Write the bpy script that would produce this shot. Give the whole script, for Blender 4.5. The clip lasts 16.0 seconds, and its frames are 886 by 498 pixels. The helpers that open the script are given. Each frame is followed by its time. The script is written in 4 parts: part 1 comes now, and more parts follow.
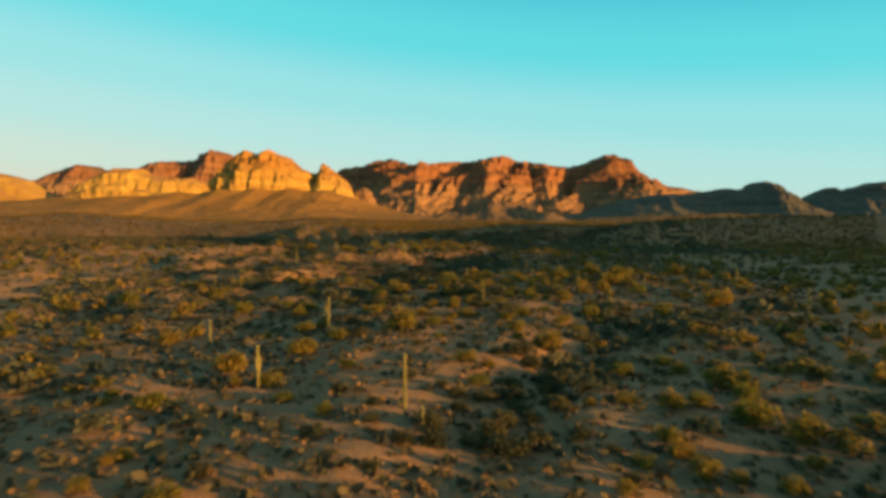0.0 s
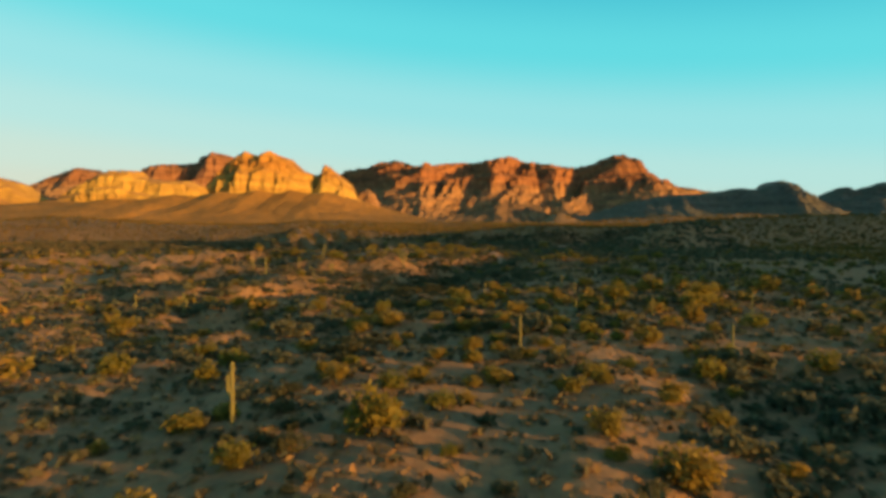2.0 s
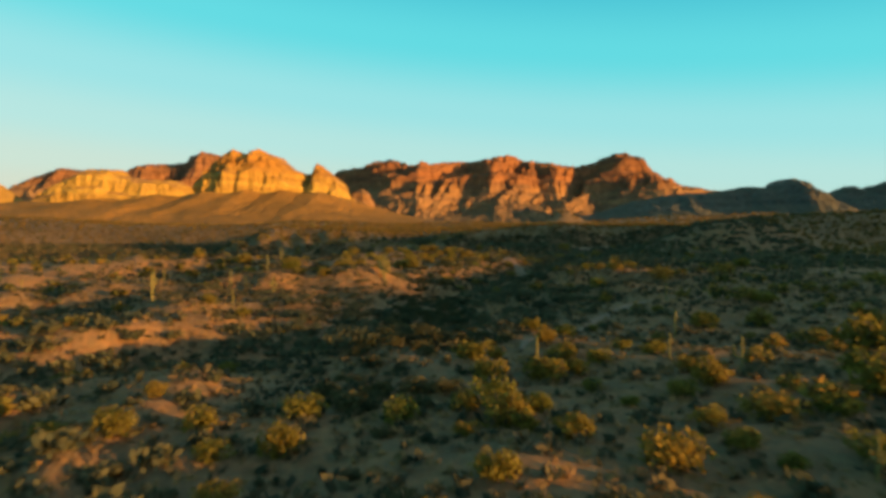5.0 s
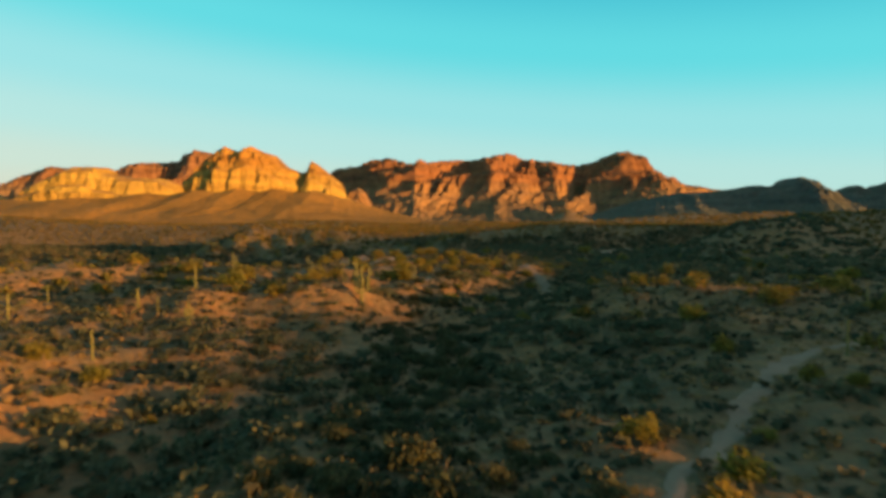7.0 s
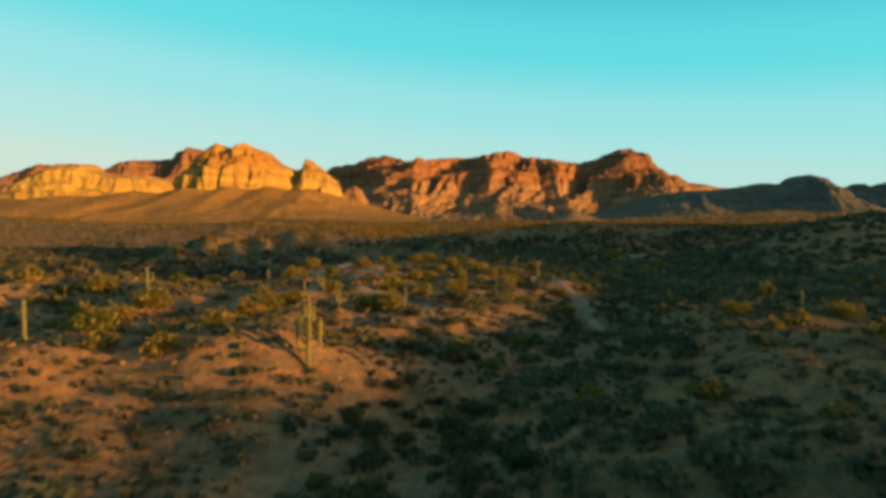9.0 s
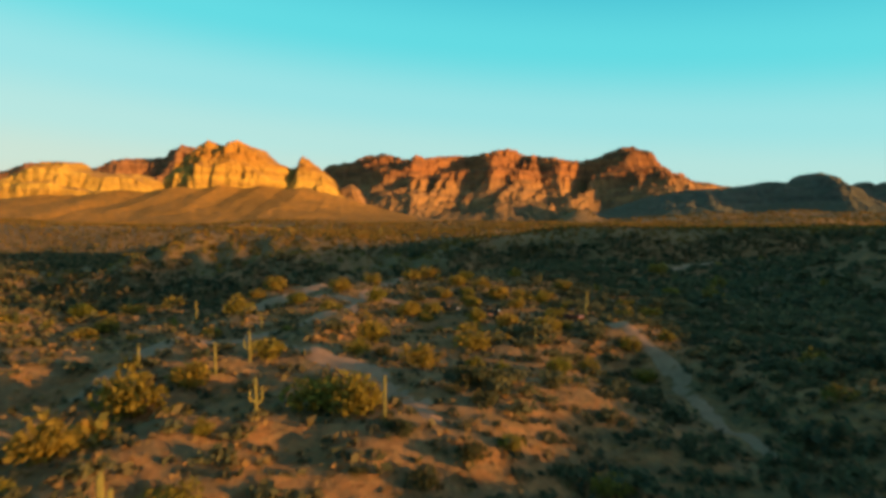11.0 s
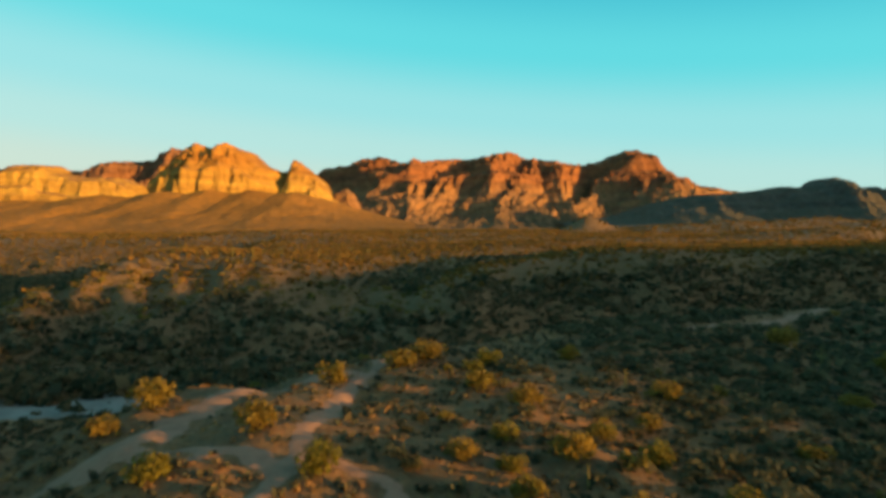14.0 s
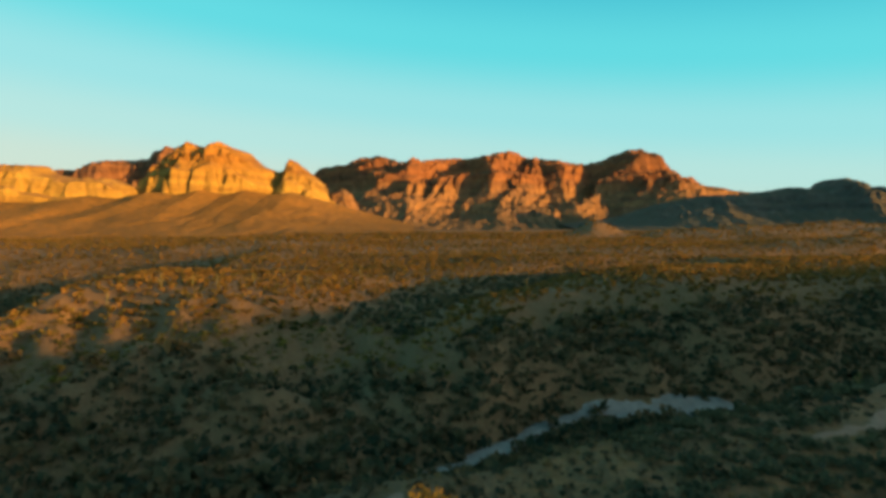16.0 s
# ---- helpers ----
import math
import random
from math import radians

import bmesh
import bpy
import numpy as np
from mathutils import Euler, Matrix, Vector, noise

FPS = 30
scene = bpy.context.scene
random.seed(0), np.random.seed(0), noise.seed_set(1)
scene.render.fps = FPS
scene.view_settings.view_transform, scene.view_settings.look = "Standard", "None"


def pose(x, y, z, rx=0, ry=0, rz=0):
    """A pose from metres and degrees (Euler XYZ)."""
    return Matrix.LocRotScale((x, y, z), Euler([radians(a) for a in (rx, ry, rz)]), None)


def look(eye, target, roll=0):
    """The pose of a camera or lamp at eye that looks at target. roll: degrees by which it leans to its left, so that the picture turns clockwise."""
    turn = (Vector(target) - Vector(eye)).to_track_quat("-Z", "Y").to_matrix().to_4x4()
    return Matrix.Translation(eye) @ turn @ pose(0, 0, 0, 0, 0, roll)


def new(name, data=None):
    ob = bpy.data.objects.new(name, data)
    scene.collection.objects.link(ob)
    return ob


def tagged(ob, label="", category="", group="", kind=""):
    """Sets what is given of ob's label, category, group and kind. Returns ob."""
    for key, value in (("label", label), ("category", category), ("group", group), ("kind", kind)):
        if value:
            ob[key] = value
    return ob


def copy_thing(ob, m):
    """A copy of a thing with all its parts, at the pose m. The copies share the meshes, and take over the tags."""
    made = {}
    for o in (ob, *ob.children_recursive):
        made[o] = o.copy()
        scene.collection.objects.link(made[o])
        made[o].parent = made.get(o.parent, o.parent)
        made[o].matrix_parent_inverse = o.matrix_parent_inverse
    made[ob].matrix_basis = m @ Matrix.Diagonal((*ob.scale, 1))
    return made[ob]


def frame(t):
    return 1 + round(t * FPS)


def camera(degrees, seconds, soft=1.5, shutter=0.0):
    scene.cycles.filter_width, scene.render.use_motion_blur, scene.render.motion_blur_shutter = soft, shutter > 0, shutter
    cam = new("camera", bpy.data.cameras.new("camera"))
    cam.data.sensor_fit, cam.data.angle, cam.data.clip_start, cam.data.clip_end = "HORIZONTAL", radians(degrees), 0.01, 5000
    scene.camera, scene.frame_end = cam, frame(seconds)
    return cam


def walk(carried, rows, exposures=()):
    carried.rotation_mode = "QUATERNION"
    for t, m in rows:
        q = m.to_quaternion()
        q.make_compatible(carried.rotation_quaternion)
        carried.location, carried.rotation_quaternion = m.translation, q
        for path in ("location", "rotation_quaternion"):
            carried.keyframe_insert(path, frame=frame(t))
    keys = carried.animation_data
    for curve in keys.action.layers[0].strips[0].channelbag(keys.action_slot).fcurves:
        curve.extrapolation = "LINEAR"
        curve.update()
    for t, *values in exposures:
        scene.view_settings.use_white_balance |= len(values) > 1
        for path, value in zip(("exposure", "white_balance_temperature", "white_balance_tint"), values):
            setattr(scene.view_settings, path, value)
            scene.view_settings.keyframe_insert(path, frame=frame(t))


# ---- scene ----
# the drone's path: seconds, x, y, z, tilt, heading, roll
cam = camera(70.0, 16.0, soft=3.9, shutter=0.5)
PATH = [
    (0.0, 0.00, -0.96, 27.48, 87.021, -1.198, 0.380),
    (0.5, 0.09, 9.60, 27.23, 87.066, -1.003, 0.294),
    (1.0, 0.16, 20.14, 26.96, 87.166, -0.857, 0.198),
    (1.5, 0.23, 30.65, 26.66, 87.189, -0.763, 0.133),
    (2.0, 0.29, 41.12, 26.35, 87.258, -0.707, 0.089),
    (2.5, 0.34, 51.57, 26.03, 87.285, -0.695, 0.062),
    (3.0, 0.39, 61.98, 25.71, 87.347, -0.711, 0.028),
    (3.5, 0.42, 72.36, 25.40, 87.356, -0.760, -0.005),
    (4.0, 0.45, 82.71, 25.10, 87.376, -0.825, -0.039),
    (6.5, 0.50, 133.91, 24.00, 87.373, -1.119, -0.117),
    (7.0, 0.49, 144.04, 23.91, 87.370, -1.142, -0.091),
    (7.5, 0.48, 154.13, 23.88, 87.262, -1.190, -0.051),
    (8.0, 0.47, 164.18, 23.92, 87.206, -1.201, -0.029),
    (8.5, 0.45, 174.18, 24.02, 87.187, -1.244, -0.058),
    (9.0, 0.43, 184.15, 24.20, 87.252, -1.283, -0.094),
    (11.5, 0.28, 233.33, 26.52, 87.129, -1.401, -0.115),
    (12.0, 0.25, 243.03, 27.31, 87.257, -1.427, -0.093),
    (12.5, 0.22, 252.68, 28.22, 87.288, -1.493, -0.067),
    (13.0, 0.18, 262.28, 29.27, 87.335, -1.532, -0.056),
    (13.5, 0.15, 271.84, 30.45, 87.413, -1.558, -0.057),
    (14.0, 0.12, 281.34, 31.78, 87.435, -1.600, -0.069),
    (14.5, 0.08, 290.80, 33.25, 87.430, -1.624, -0.087),
    (15.0, 0.05, 300.20, 34.89, 87.397, -1.645, -0.086),
    (15.5, 0.03, 309.55, 36.68, 87.332, -1.667, -0.055),
    (16.0, 0.00, 318.85, 38.65, 87.252, -1.675, -0.016),
]
walk(cam, [(t, pose(x, y, z, tilt, 0, turn) @ pose(0, 0, 0, 0, 0, roll))
           for t, x, y, z, tilt, turn, roll in PATH])


# ---- light ----
SUN_UP, SUN_AZ = radians(5.7), radians(68.0)   # azimuth: to the right of straight behind the flight
to_sun = Vector((math.sin(SUN_AZ) * math.cos(SUN_UP), -math.cos(SUN_AZ) * math.cos(SUN_UP), math.sin(SUN_UP)))
sun = new("sun", bpy.data.lights.new("sun", "SUN"))
sun.data.energy, sun.data.angle, sun.data.color = 4.8, radians(0.9), (0.96, 0.46, 0.085)
scene.view_settings.exposure = 1.5
sun.matrix_world = look((0, 0, 0), -to_sun)

world = bpy.data.worlds.new("dusk_sky")
scene.world = world
world.use_nodes = True
wn, wl = world.node_tree.nodes, world.node_tree.links
wn.clear()
sky = wn.new("ShaderNodeTexSky")
sky.sky_type, sky.sun_disc = "NISHITA", False
sky.sun_elevation, sky.sun_rotation = SUN_UP, math.pi - SUN_AZ
wtc, wsep = wn.new("ShaderNodeTexCoord"), wn.new("ShaderNodeSeparateXYZ")
wl.new(wtc.outputs["Generated"], wsep.inputs[0])
tilt = wn.new("ShaderNodeMath")
tilt.operation, tilt.inputs[1].default_value = "MULTIPLY_ADD", 0.085
wl.new(wsep.outputs["X"], tilt.inputs[0])
wl.new(wsep.outputs["Z"], tilt.inputs[2])
wramp = wn.new("ShaderNodeValToRGB")
wramp.color_ramp.interpolation = "EASE"
SKY = [(0.0, (0.66, 0.74, 0.63)), (0.04, (0.60, 0.775, 0.69)), (0.10, (0.47, 0.80, 0.77)), (0.17, (0.33, 0.79, 0.81)),
       (0.265, (0.115, 0.74, 0.80)), (0.375, (0.050, 0.56, 0.69)), (0.58, (0.09, 0.35, 0.43)), (1.0, (0.10, 0.19, 0.23))]
while len(wramp.color_ramp.elements) < len(SKY):
    wramp.color_ramp.elements.new(0.5)
for e, (p, c) in zip(wramp.color_ramp.elements, SKY):
    e.position, e.color = p, (*c, 1)
wl.new(tilt.outputs[0], wramp.inputs[0])
bg_sky, bg_ramp, wadd, wout = (wn.new("ShaderNodeBackground"), wn.new("ShaderNodeBackground"),
                               wn.new("ShaderNodeAddShader"), wn.new("ShaderNodeOutputWorld"))
wl.new(sky.outputs[0], bg_sky.inputs[0])
# the glow of the low sun behind and beside the flight
glow_dot, glow_map, glow_mix = wn.new("ShaderNodeVectorMath"), wn.new("ShaderNodeMapRange"), wn.new("ShaderNodeMix")
glow_dot.operation, glow_dot.inputs[1].default_value = "DOT_PRODUCT", to_sun
wl.new(wtc.outputs["Generated"], glow_dot.inputs[0])
wl.new(glow_dot.outputs["Value"], glow_map.inputs[0])
glow_map.interpolation_type = "SMOOTHSTEP"
glow_map.inputs[1].default_value, glow_map.inputs[2].default_value = 0.55, 1.0
glow_mix.data_type = "RGBA"
wl.new(glow_map.outputs[0], glow_mix.inputs[0])
wl.new(wramp.outputs[0], glow_mix.inputs[6])
glow_mix.inputs[7].default_value = (1.30, 1.42, 1.32, 1)
wl.new(glow_mix.outputs[2], bg_ramp.inputs[0])
bg_sky.inputs[1].default_value, bg_ramp.inputs[1].default_value = 0.007, 0.32
wl.new(bg_sky.outputs[0], wadd.inputs[0])
wl.new(bg_ramp.outputs[0], wadd.inputs[1])
wl.new(wadd.outputs[0], wout.inputs[0])


# ---- noise ----
def lattice(ix, iy, seed):
    h = (ix.astype(np.int64) * 374761393 + iy.astype(np.int64) * 668265263 + seed * 974634777) & 0xFFFFFFFF
    h = ((h ^ (h >> 13)) * 1274126177) & 0xFFFFFFFF
    return ((h ^ (h >> 16)) & 0xFFFF) / 32767.5 - 1.0


def vnoise(x, y, seed=0):
    """Smooth noise between -1 and 1."""
    x, y = np.asarray(x, float), np.asarray(y, float)
    ix, iy = np.floor(x), np.floor(y)
    u, v = x - ix, y - iy
    u, v = u * u * u * (u * (6 * u - 15) + 10), v * v * v * (v * (6 * v - 15) + 10)
    a, b = lattice(ix, iy, seed), lattice(ix + 1, iy, seed)
    c, d = lattice(ix, iy + 1, seed), lattice(ix + 1, iy + 1, seed)
    return (a * (1 - u) + b * u) * (1 - v) + (c * (1 - u) + d * u) * v


def fbm(x, y, seed=0, octaves=4, gain=0.5):
    total, amp = 0.0, 1.0
    for k in range(octaves):
        total = total + amp * vnoise(x * 2.03 ** k, y * 2.03 ** k, seed + 17 * k)
        amp *= gain
    return total


def ease(a, b, v):
    v = np.clip((np.asarray(v, float) - a) / (b - a), 0, 1)
    return v * v * (3 - 2 * v)


def along(pts, x, y):
    """Distance of (x, y) from a line of points, and how far along it the nearest spot lies (0 to 1)."""
    best, where = np.full(np.shape(x), 1e9), np.zeros(np.shape(x))
    n = len(pts) - 1
    for k in range(n):
        (ax, ay), (bx, by) = pts[k][:2], pts[k + 1][:2]
        dx, dy = bx - ax, by - ay
        u = np.clip(((x - ax) * dx + (y - ay) * dy) / (dx * dx + dy * dy), 0, 1)
        d = np.hypot(x - ax - u * dx, y - ay - u * dy)
        where = np.where(d < best, (k + u) / n, where)
        best = np.minimum(best, d)
    return best, where


# ---- the lie of the land ----
# swells and hollows of the mesa: x, y, radius, height
SWELLS_SOUTH = [(46, 128, 45, 1.6), (-66, 168, 45, -2.2), (-2, 72, 20, 0.6), (30, 200, 14, 1.0), (6, 104, 14, 0.5), (-34, 128, 14, -1.2), (30, 88, 14, -0.8),
                (-18, 184, 14, -0.7), (6, 200, 14, -1.2), (-2, 216, 30, -3.4), (62, 224, 30, 1.5), (-90, 224, 45, -1.2), (-26, 232, 14, -0.7)]
SWELLS_NORTH = [(-18, 248, 14, 2.2), (14, 256, 20, -2.5), (46, 248, 20, 1.5), (22, 288, 14, -2.3), (-10, 296, 20, 1.0), (-50, 288, 30, 0.9), (46, 336, 30, -1.7),
                (-42, 344, 30, -1.3), (-42, 320, 14, -1.9), (38, 328, 14, -1.1), (30, 384, 14, 0.9), (46, 368, 14, -2.2), (46, 392, 20, 1.2)]
# gullies of the mesa: line, half width, depth at its start and end
GULLIES = [
    ([(4, 44), (9, 57), (17, 70), (25, 85), (37, 97), (56, 106)], 6, 1.0, 1.2),
    ([(3, 304), (9, 296), (15, 289), (21, 281)], 4.5, 1.3, 1.0),
    ([(-46, 172), (-24, 182), (-8, 200), (2, 226), (14, 246), (24, 268), (30, 286), (46, 312)], 9, 0.8, 1.6),
]
# eroded banks, drawn from west to east, that fall off to the south: line, height at its start and end
BANKS = [
    ([(-62, 180), (-52, 178), (-44, 178.5), (-36, 186)], 1.6, 1.6),
    ([(-78, 215), (-70, 221), (-62, 226)], 1.6, 1.3),
    ([(-36, 195), (-30, 206), (-23, 212)], 1.4, 1.0),
    ([(-34, 143), (-28, 143.5), (-21, 137)], 1.3, 1.0),
    ([(-9, 125), (-4, 126)], 0.8, 0.8),
    ([(-34, 237), (-27, 239.5), (-19, 238.5)], 2.0, 1.9),
    ([(-16, 239), (-10, 239.5), (-6, 241)], 2.1, 1.6),
    ([(-4, 264), (3, 264), (9, 274)], 1.7, 1.5),
    ([(10, 291), (20, 297), (30, 306)], 1.2, 0.8),
    ([(18, 253), (24, 247), (31, 246), (39, 251)], 1.3, 1.2),
    ([(24, 236), (30, 234), (38, 236)], 1.1, 1.4),
    ([(-31, 192), (-27, 197), (-23, 199)], 1.4, 1.1),
    ([(12, 218), (18, 217), (24, 214), (32, 210)], 1.0, 1.2),
]
# low crests between the trails
CRESTS = [([(-9.6, 282), (-6, 279.5), (0.5, 275)], 1.0), ([(2.7, 297), (6.4, 293), (9.4, 289.5), (13, 287)], 1.0), ([(14, 285), (18, 279)], 0.9), ([(25, 301), (28, 296), (30, 288)], 1.0)]
# draws that cut the terrace beyond the wash
DRAWS = [
    ([(50, 332), (66, 352), (88, 400)], 18, 0.8, 4.0),
    ([(-15, 455), (-8, 500), (8, 532), (50, 570), (120, 615)], 22, 3.0, 6.0),
    ([(-420, 640), (-200, 632), (-95, 590)], 32, 9.0, 4.0),
    ([(80, 690), (220, 680), (420, 720)], 28, 6.0, 6.0),
]
# the hill east of the mesa and the spur beyond the wash
# the hill's far end, out of view, is added to shade the valley
HILL = ([(124, 374), (158, 398), (200, 408), (300, 428), (460, 440)], 26, 12.0, 20.0)
SPUR = ([(-30, 436), (-12, 440), (10, 447)], 9, 4.5, 0.5)
# unseen ridge added east of the mesa to block the low sun: place along it, height of its crest
SHADE_RIDGE = [(-160, 41.2), (40, 42.2), (110, 43.8), (168, 46.6), (180, 52.5), (212, 53.8), (232, 52), (265, 52.5), (335, 53.6), (346, 55.5), (357, 66), (374, 69),
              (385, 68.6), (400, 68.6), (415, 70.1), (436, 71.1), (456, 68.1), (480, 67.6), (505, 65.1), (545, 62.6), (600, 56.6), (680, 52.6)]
# knolls on the plain before the mountains: x, y, radius, height
KNOLLS = [(192, 1030, 27, 17), (330, 1010, 90, 10), (520, 1080, 110, 16), (60, 880, 70, 4), (-130, 780, 60, 5),
          (640, 900, 120, 12), (300, 760, 60, 8), (-420, 800, 90, 9)]
TRAILS = [
    ([(-33, 266), (-29, 275), (-27.5, 282), (-25, 288), (-22.5, 293), (-19.5, 296.5), (-15.5, 303), (-12.5, 309), (-12, 320), (-12.2, 330), (-10.8, 340), (-9.9, 347), (-9.2, 358), (-7.5, 367), (-5, 374), (-2.7, 382)], 1.5),
    ([(-19.5, 295.5), (-15.8, 290), (-12.3, 286), (-9.6, 281.5), (-6, 278.4), (-3.4, 275), (-1, 271), (1, 266)], 1.0),
    ([(-10.5, 336.4), (-7, 333.5), (-2.5, 330.5), (1.5, 325.5), (6, 320.5), (10, 318), (14, 316), (19, 313.5), (22, 308), (22.8, 303.5), (24.6, 299.5), (26.6, 295), (26.7, 289), (26.5, 282), (26.2, 275), (25.5, 268)], 1.1),
    ([(-40, 331), (-36, 334.5), (-32.3, 336.9), (-28.3, 339.4), (-25.9, 344), (-25.2, 349), (-23, 355), (-19.8, 360), (-14.5, 365.5), (-8.5, 368)], 2.2),
    ([(-31, 337.4), (-25.2, 337.6), (-17.3, 336.4), (-12, 333.4)], 2.0),
    ([(9.5, 167), (11.8, 172.9), (13.7, 175.6), (16.1, 178.8), (20.8, 184.7), (25.3, 190.6), (30, 195.5), (34.6, 198.5), (43, 201), (54, 204)], 0.85),
    ([(46, 391), (52, 394), (59, 398.5), (67, 407), (75, 413), (83, 419), (96, 428)], 1.4),
]
RIVER = [(-900, 330), (-300, 372), (-70, 391), (-28, 399), (2, 413), (28, 441), (58, 448), (90, 455), (130, 472), (260, 500), (900, 620)]


def river_y(x):
    return np.interp(x, [p[0] for p in RIVER], [p[1] for p in RIVER]) + 2.5 * vnoise(np.asarray(x) / 17.0, 0.0, 5)


# the northern brink of the mesa above the wash
BRINK = [(-900, 280), (-120, 318), (-60, 332), (-45, 344), (-37, 355), (-31, 362), (-24, 368), (-16, 378), (-8, 384), (8, 386), (29, 394), (46, 401), (60, 412), (80, 424), (130, 432), (900, 560)]


def brink_y(x):
    return np.interp(x, [p[0] for p in BRINK], [p[1] for p in BRINK])


def swells(x, y):
    """The broad rise and fall of the mesa, in metres."""
    z = 0.0
    for cx, cy, r, h in SWELLS_SOUTH + SWELLS_NORTH:
        z = z + h * np.exp(-((x - cx) ** 2 + (y - cy) ** 2) / (r * r))
    return z


def far_bank(x, s):
    """How far the land has climbed from the wash (0) to the terrace (1): a long slope in the west, a bluff in the east."""
    slope = ease(14, 112, s)
    bluff = 1 - (1 - np.clip((s - 4) / 42, 0, 1)) ** 1.6
    k = ease(-30, 20, x)
    return slope * (1 - k) + bluff * k


def height(x, y):
    x, y = np.asarray(x, float), np.asarray(y, float)
    far = ease(60, 420, np.hypot(np.maximum(np.abs(x) - 60, 0), np.maximum(-y, 0)))
    s = y - river_y(x)
    z = 11.6 + swells(x, y) + 2.0 * far * fbm(x / 140, y / 140, 21, 2)
    broken = ease(430, 390, y) * (0.6 + 0.9 * ease(-2, -20, x) * ease(90, 130, y) + 0.3 * ease(200, 240, y))
    spurs = 0.35 - np.abs(fbm((x + 0.35 * y) / 21, (y - 0.35 * x) / 30, 13, 3))
    z = z + (0.42 * fbm(x / 17 + y / 60, y / 13, 9, 3) + 1.5 * spurs + 0.24 * fbm(x / 7, y / 5.5, 15, 2)) * broken
    line, w, a, b = HILL
    d, k = along(line, x, y)
    z = z + (a + (b - a) * k) * np.exp(-(d / w) ** 2)
    for line, w, a, b in GULLIES + DRAWS[:1]:
        d, k = along(line, x, y)
        z = z - (a + (b - a) * k) * np.exp(-(np.maximum(d + 2.0 * vnoise(x / 9, y / 9, 31), 0) / w) ** 2)
    for line, a, b in BANKS:
        d, k = along(line, x, y)
        south = np.interp(x, [p[0] for p in line], [p[1] for p in line]) > y
        d = d + 1.2 * vnoise(x / 4, y / 4, 33)
        z = z + (a + (b - a) * k) * np.exp(-(np.maximum(d, 0) / np.where(south, 3.4, 9.0)) ** 2)
    for line, a in CRESTS:
        d, k = along(line, x, y)
        z = z + a * np.exp(-(d / 3.2) ** 2)
    edge = 5.0 * fbm(x / 26, y / 30, 41, 3)
    near = ease(800, 560, y)
    terrace = 18.6 - 3.0 * near + 1.3 * fbm(x / 70, y / 60, 51, 4) - 0.003 * np.clip(y - 560, 0, 800) + near * (0.05 * np.clip(-10 - x, 0, 80) + 0.06 * np.clip(x - 5, 0, 75))
    terrace = terrace - 14.0 * ease(-92, -128, x) * ease(730, 620, y)      # the basin in the west
    for line, w, a, b in DRAWS[1:]:
        d, k = along(line, x, y)
        terrace = terrace - (a + (b - a) * k) * np.exp(-(d / w) ** 2)
    for hx, hy, r, h in KNOLLS:
        terrace = terrace + h * np.exp(-((x - hx) ** 2 + (y - hy) ** 2) / (r * r)) * (1 + 0.25 * fbm(x / 40, y / 40, 61, 3))
    down = ease(-1, 19, y - brink_y(x) + 0.35 * edge)          # 0 on the mesa, 1 at the foot of its slope
    up = far_bank(x, s + 0.7 * edge)
    low = -1.0 + 0.25 * fbm(x / 6, y / 6, 81, 3) + 0.9 * ease(6, 10, np.abs(s))
    z = z * (1 - down) + low * down
    ribs = 3.2 * np.sin(np.pi * up) * fbm((x + 0.5 * y) / 13, y / 40, 91, 3) + 1.2 * np.sin(np.pi * up) * fbm(x / 6, y / 14, 93, 2)
    z = z * (1 - up) + terrace * up + ribs
    line, w, a, b = SPUR
    d, k = along(line, x, y)
    z = z + (a + (b - a) * k) * np.exp(-(d / w) ** 2)
    for line, w in TRAILS:
        d, k = along(line, x, y)
        z = z - 0.12 * np.exp(-(d / (w * 1.3)) ** 4)
    return z + 0.10 * fbm(x / 2.3, y / 2.3, 95, 2) * ease(700, 300, y)


# ---- materials ----
def shader(name, rough=0.95):
    m = bpy.data.materials.new(name)
    m.use_nodes = True
    n, l = m.node_tree.nodes, m.node_tree.links
    b = n["Principled BSDF"]
    b.inputs["Roughness"].default_value = rough
    b.inputs["Specular IOR Level"].default_value = 0.15
    return m, n, l, b


def noise_node(n, l, vec, scale, detail=5.0, rough=0.6):
    t = n.new("ShaderNodeTexNoise")
    t.inputs["Scale"].default_value, t.inputs["Detail"].default_value, t.inputs["Roughness"].default_value = scale, detail, rough
    if vec is not None:
        l.new(vec, t.inputs["Vector"])
    return t.outputs[0]


def ramp_node(n, l, fac, stops):
    r = n.new("ShaderNodeValToRGB")
    while len(r.color_ramp.elements) < len(stops):
        r.color_ramp.elements.new(0.5)
    for e, (p, c) in zip(r.color_ramp.elements, stops):
        e.position, e.color = p, (*c, 1) if len(c) == 3 else c
    l.new(fac, r.inputs[0])
    return r.outputs[0]


def mix_node(n, l, fac, a, b, mode="MIX"):
    m = n.new("ShaderNodeMix")
    m.data_type, m.blend_type = "RGBA", mode
    for sock, v in ((m.inputs[0], fac), (m.inputs[6], a), (m.inputs[7], b)):
        if isinstance(v, (int, float)):
            sock.default_value = v
        elif isinstance(v, tuple):
            sock.default_value = (*v, 1)
        else:
            l.new(v, sock)
    return m.outputs[2]


def bump_node(n, l, b, h, strength, distance):
    u = n.new("ShaderNodeBump")
    u.inputs["Strength"].default_value, u.inputs["Distance"].default_value = strength, distance
    l.new(h, u.inputs["Height"])
    l.new(u.outputs[0], b.inputs["Normal"])


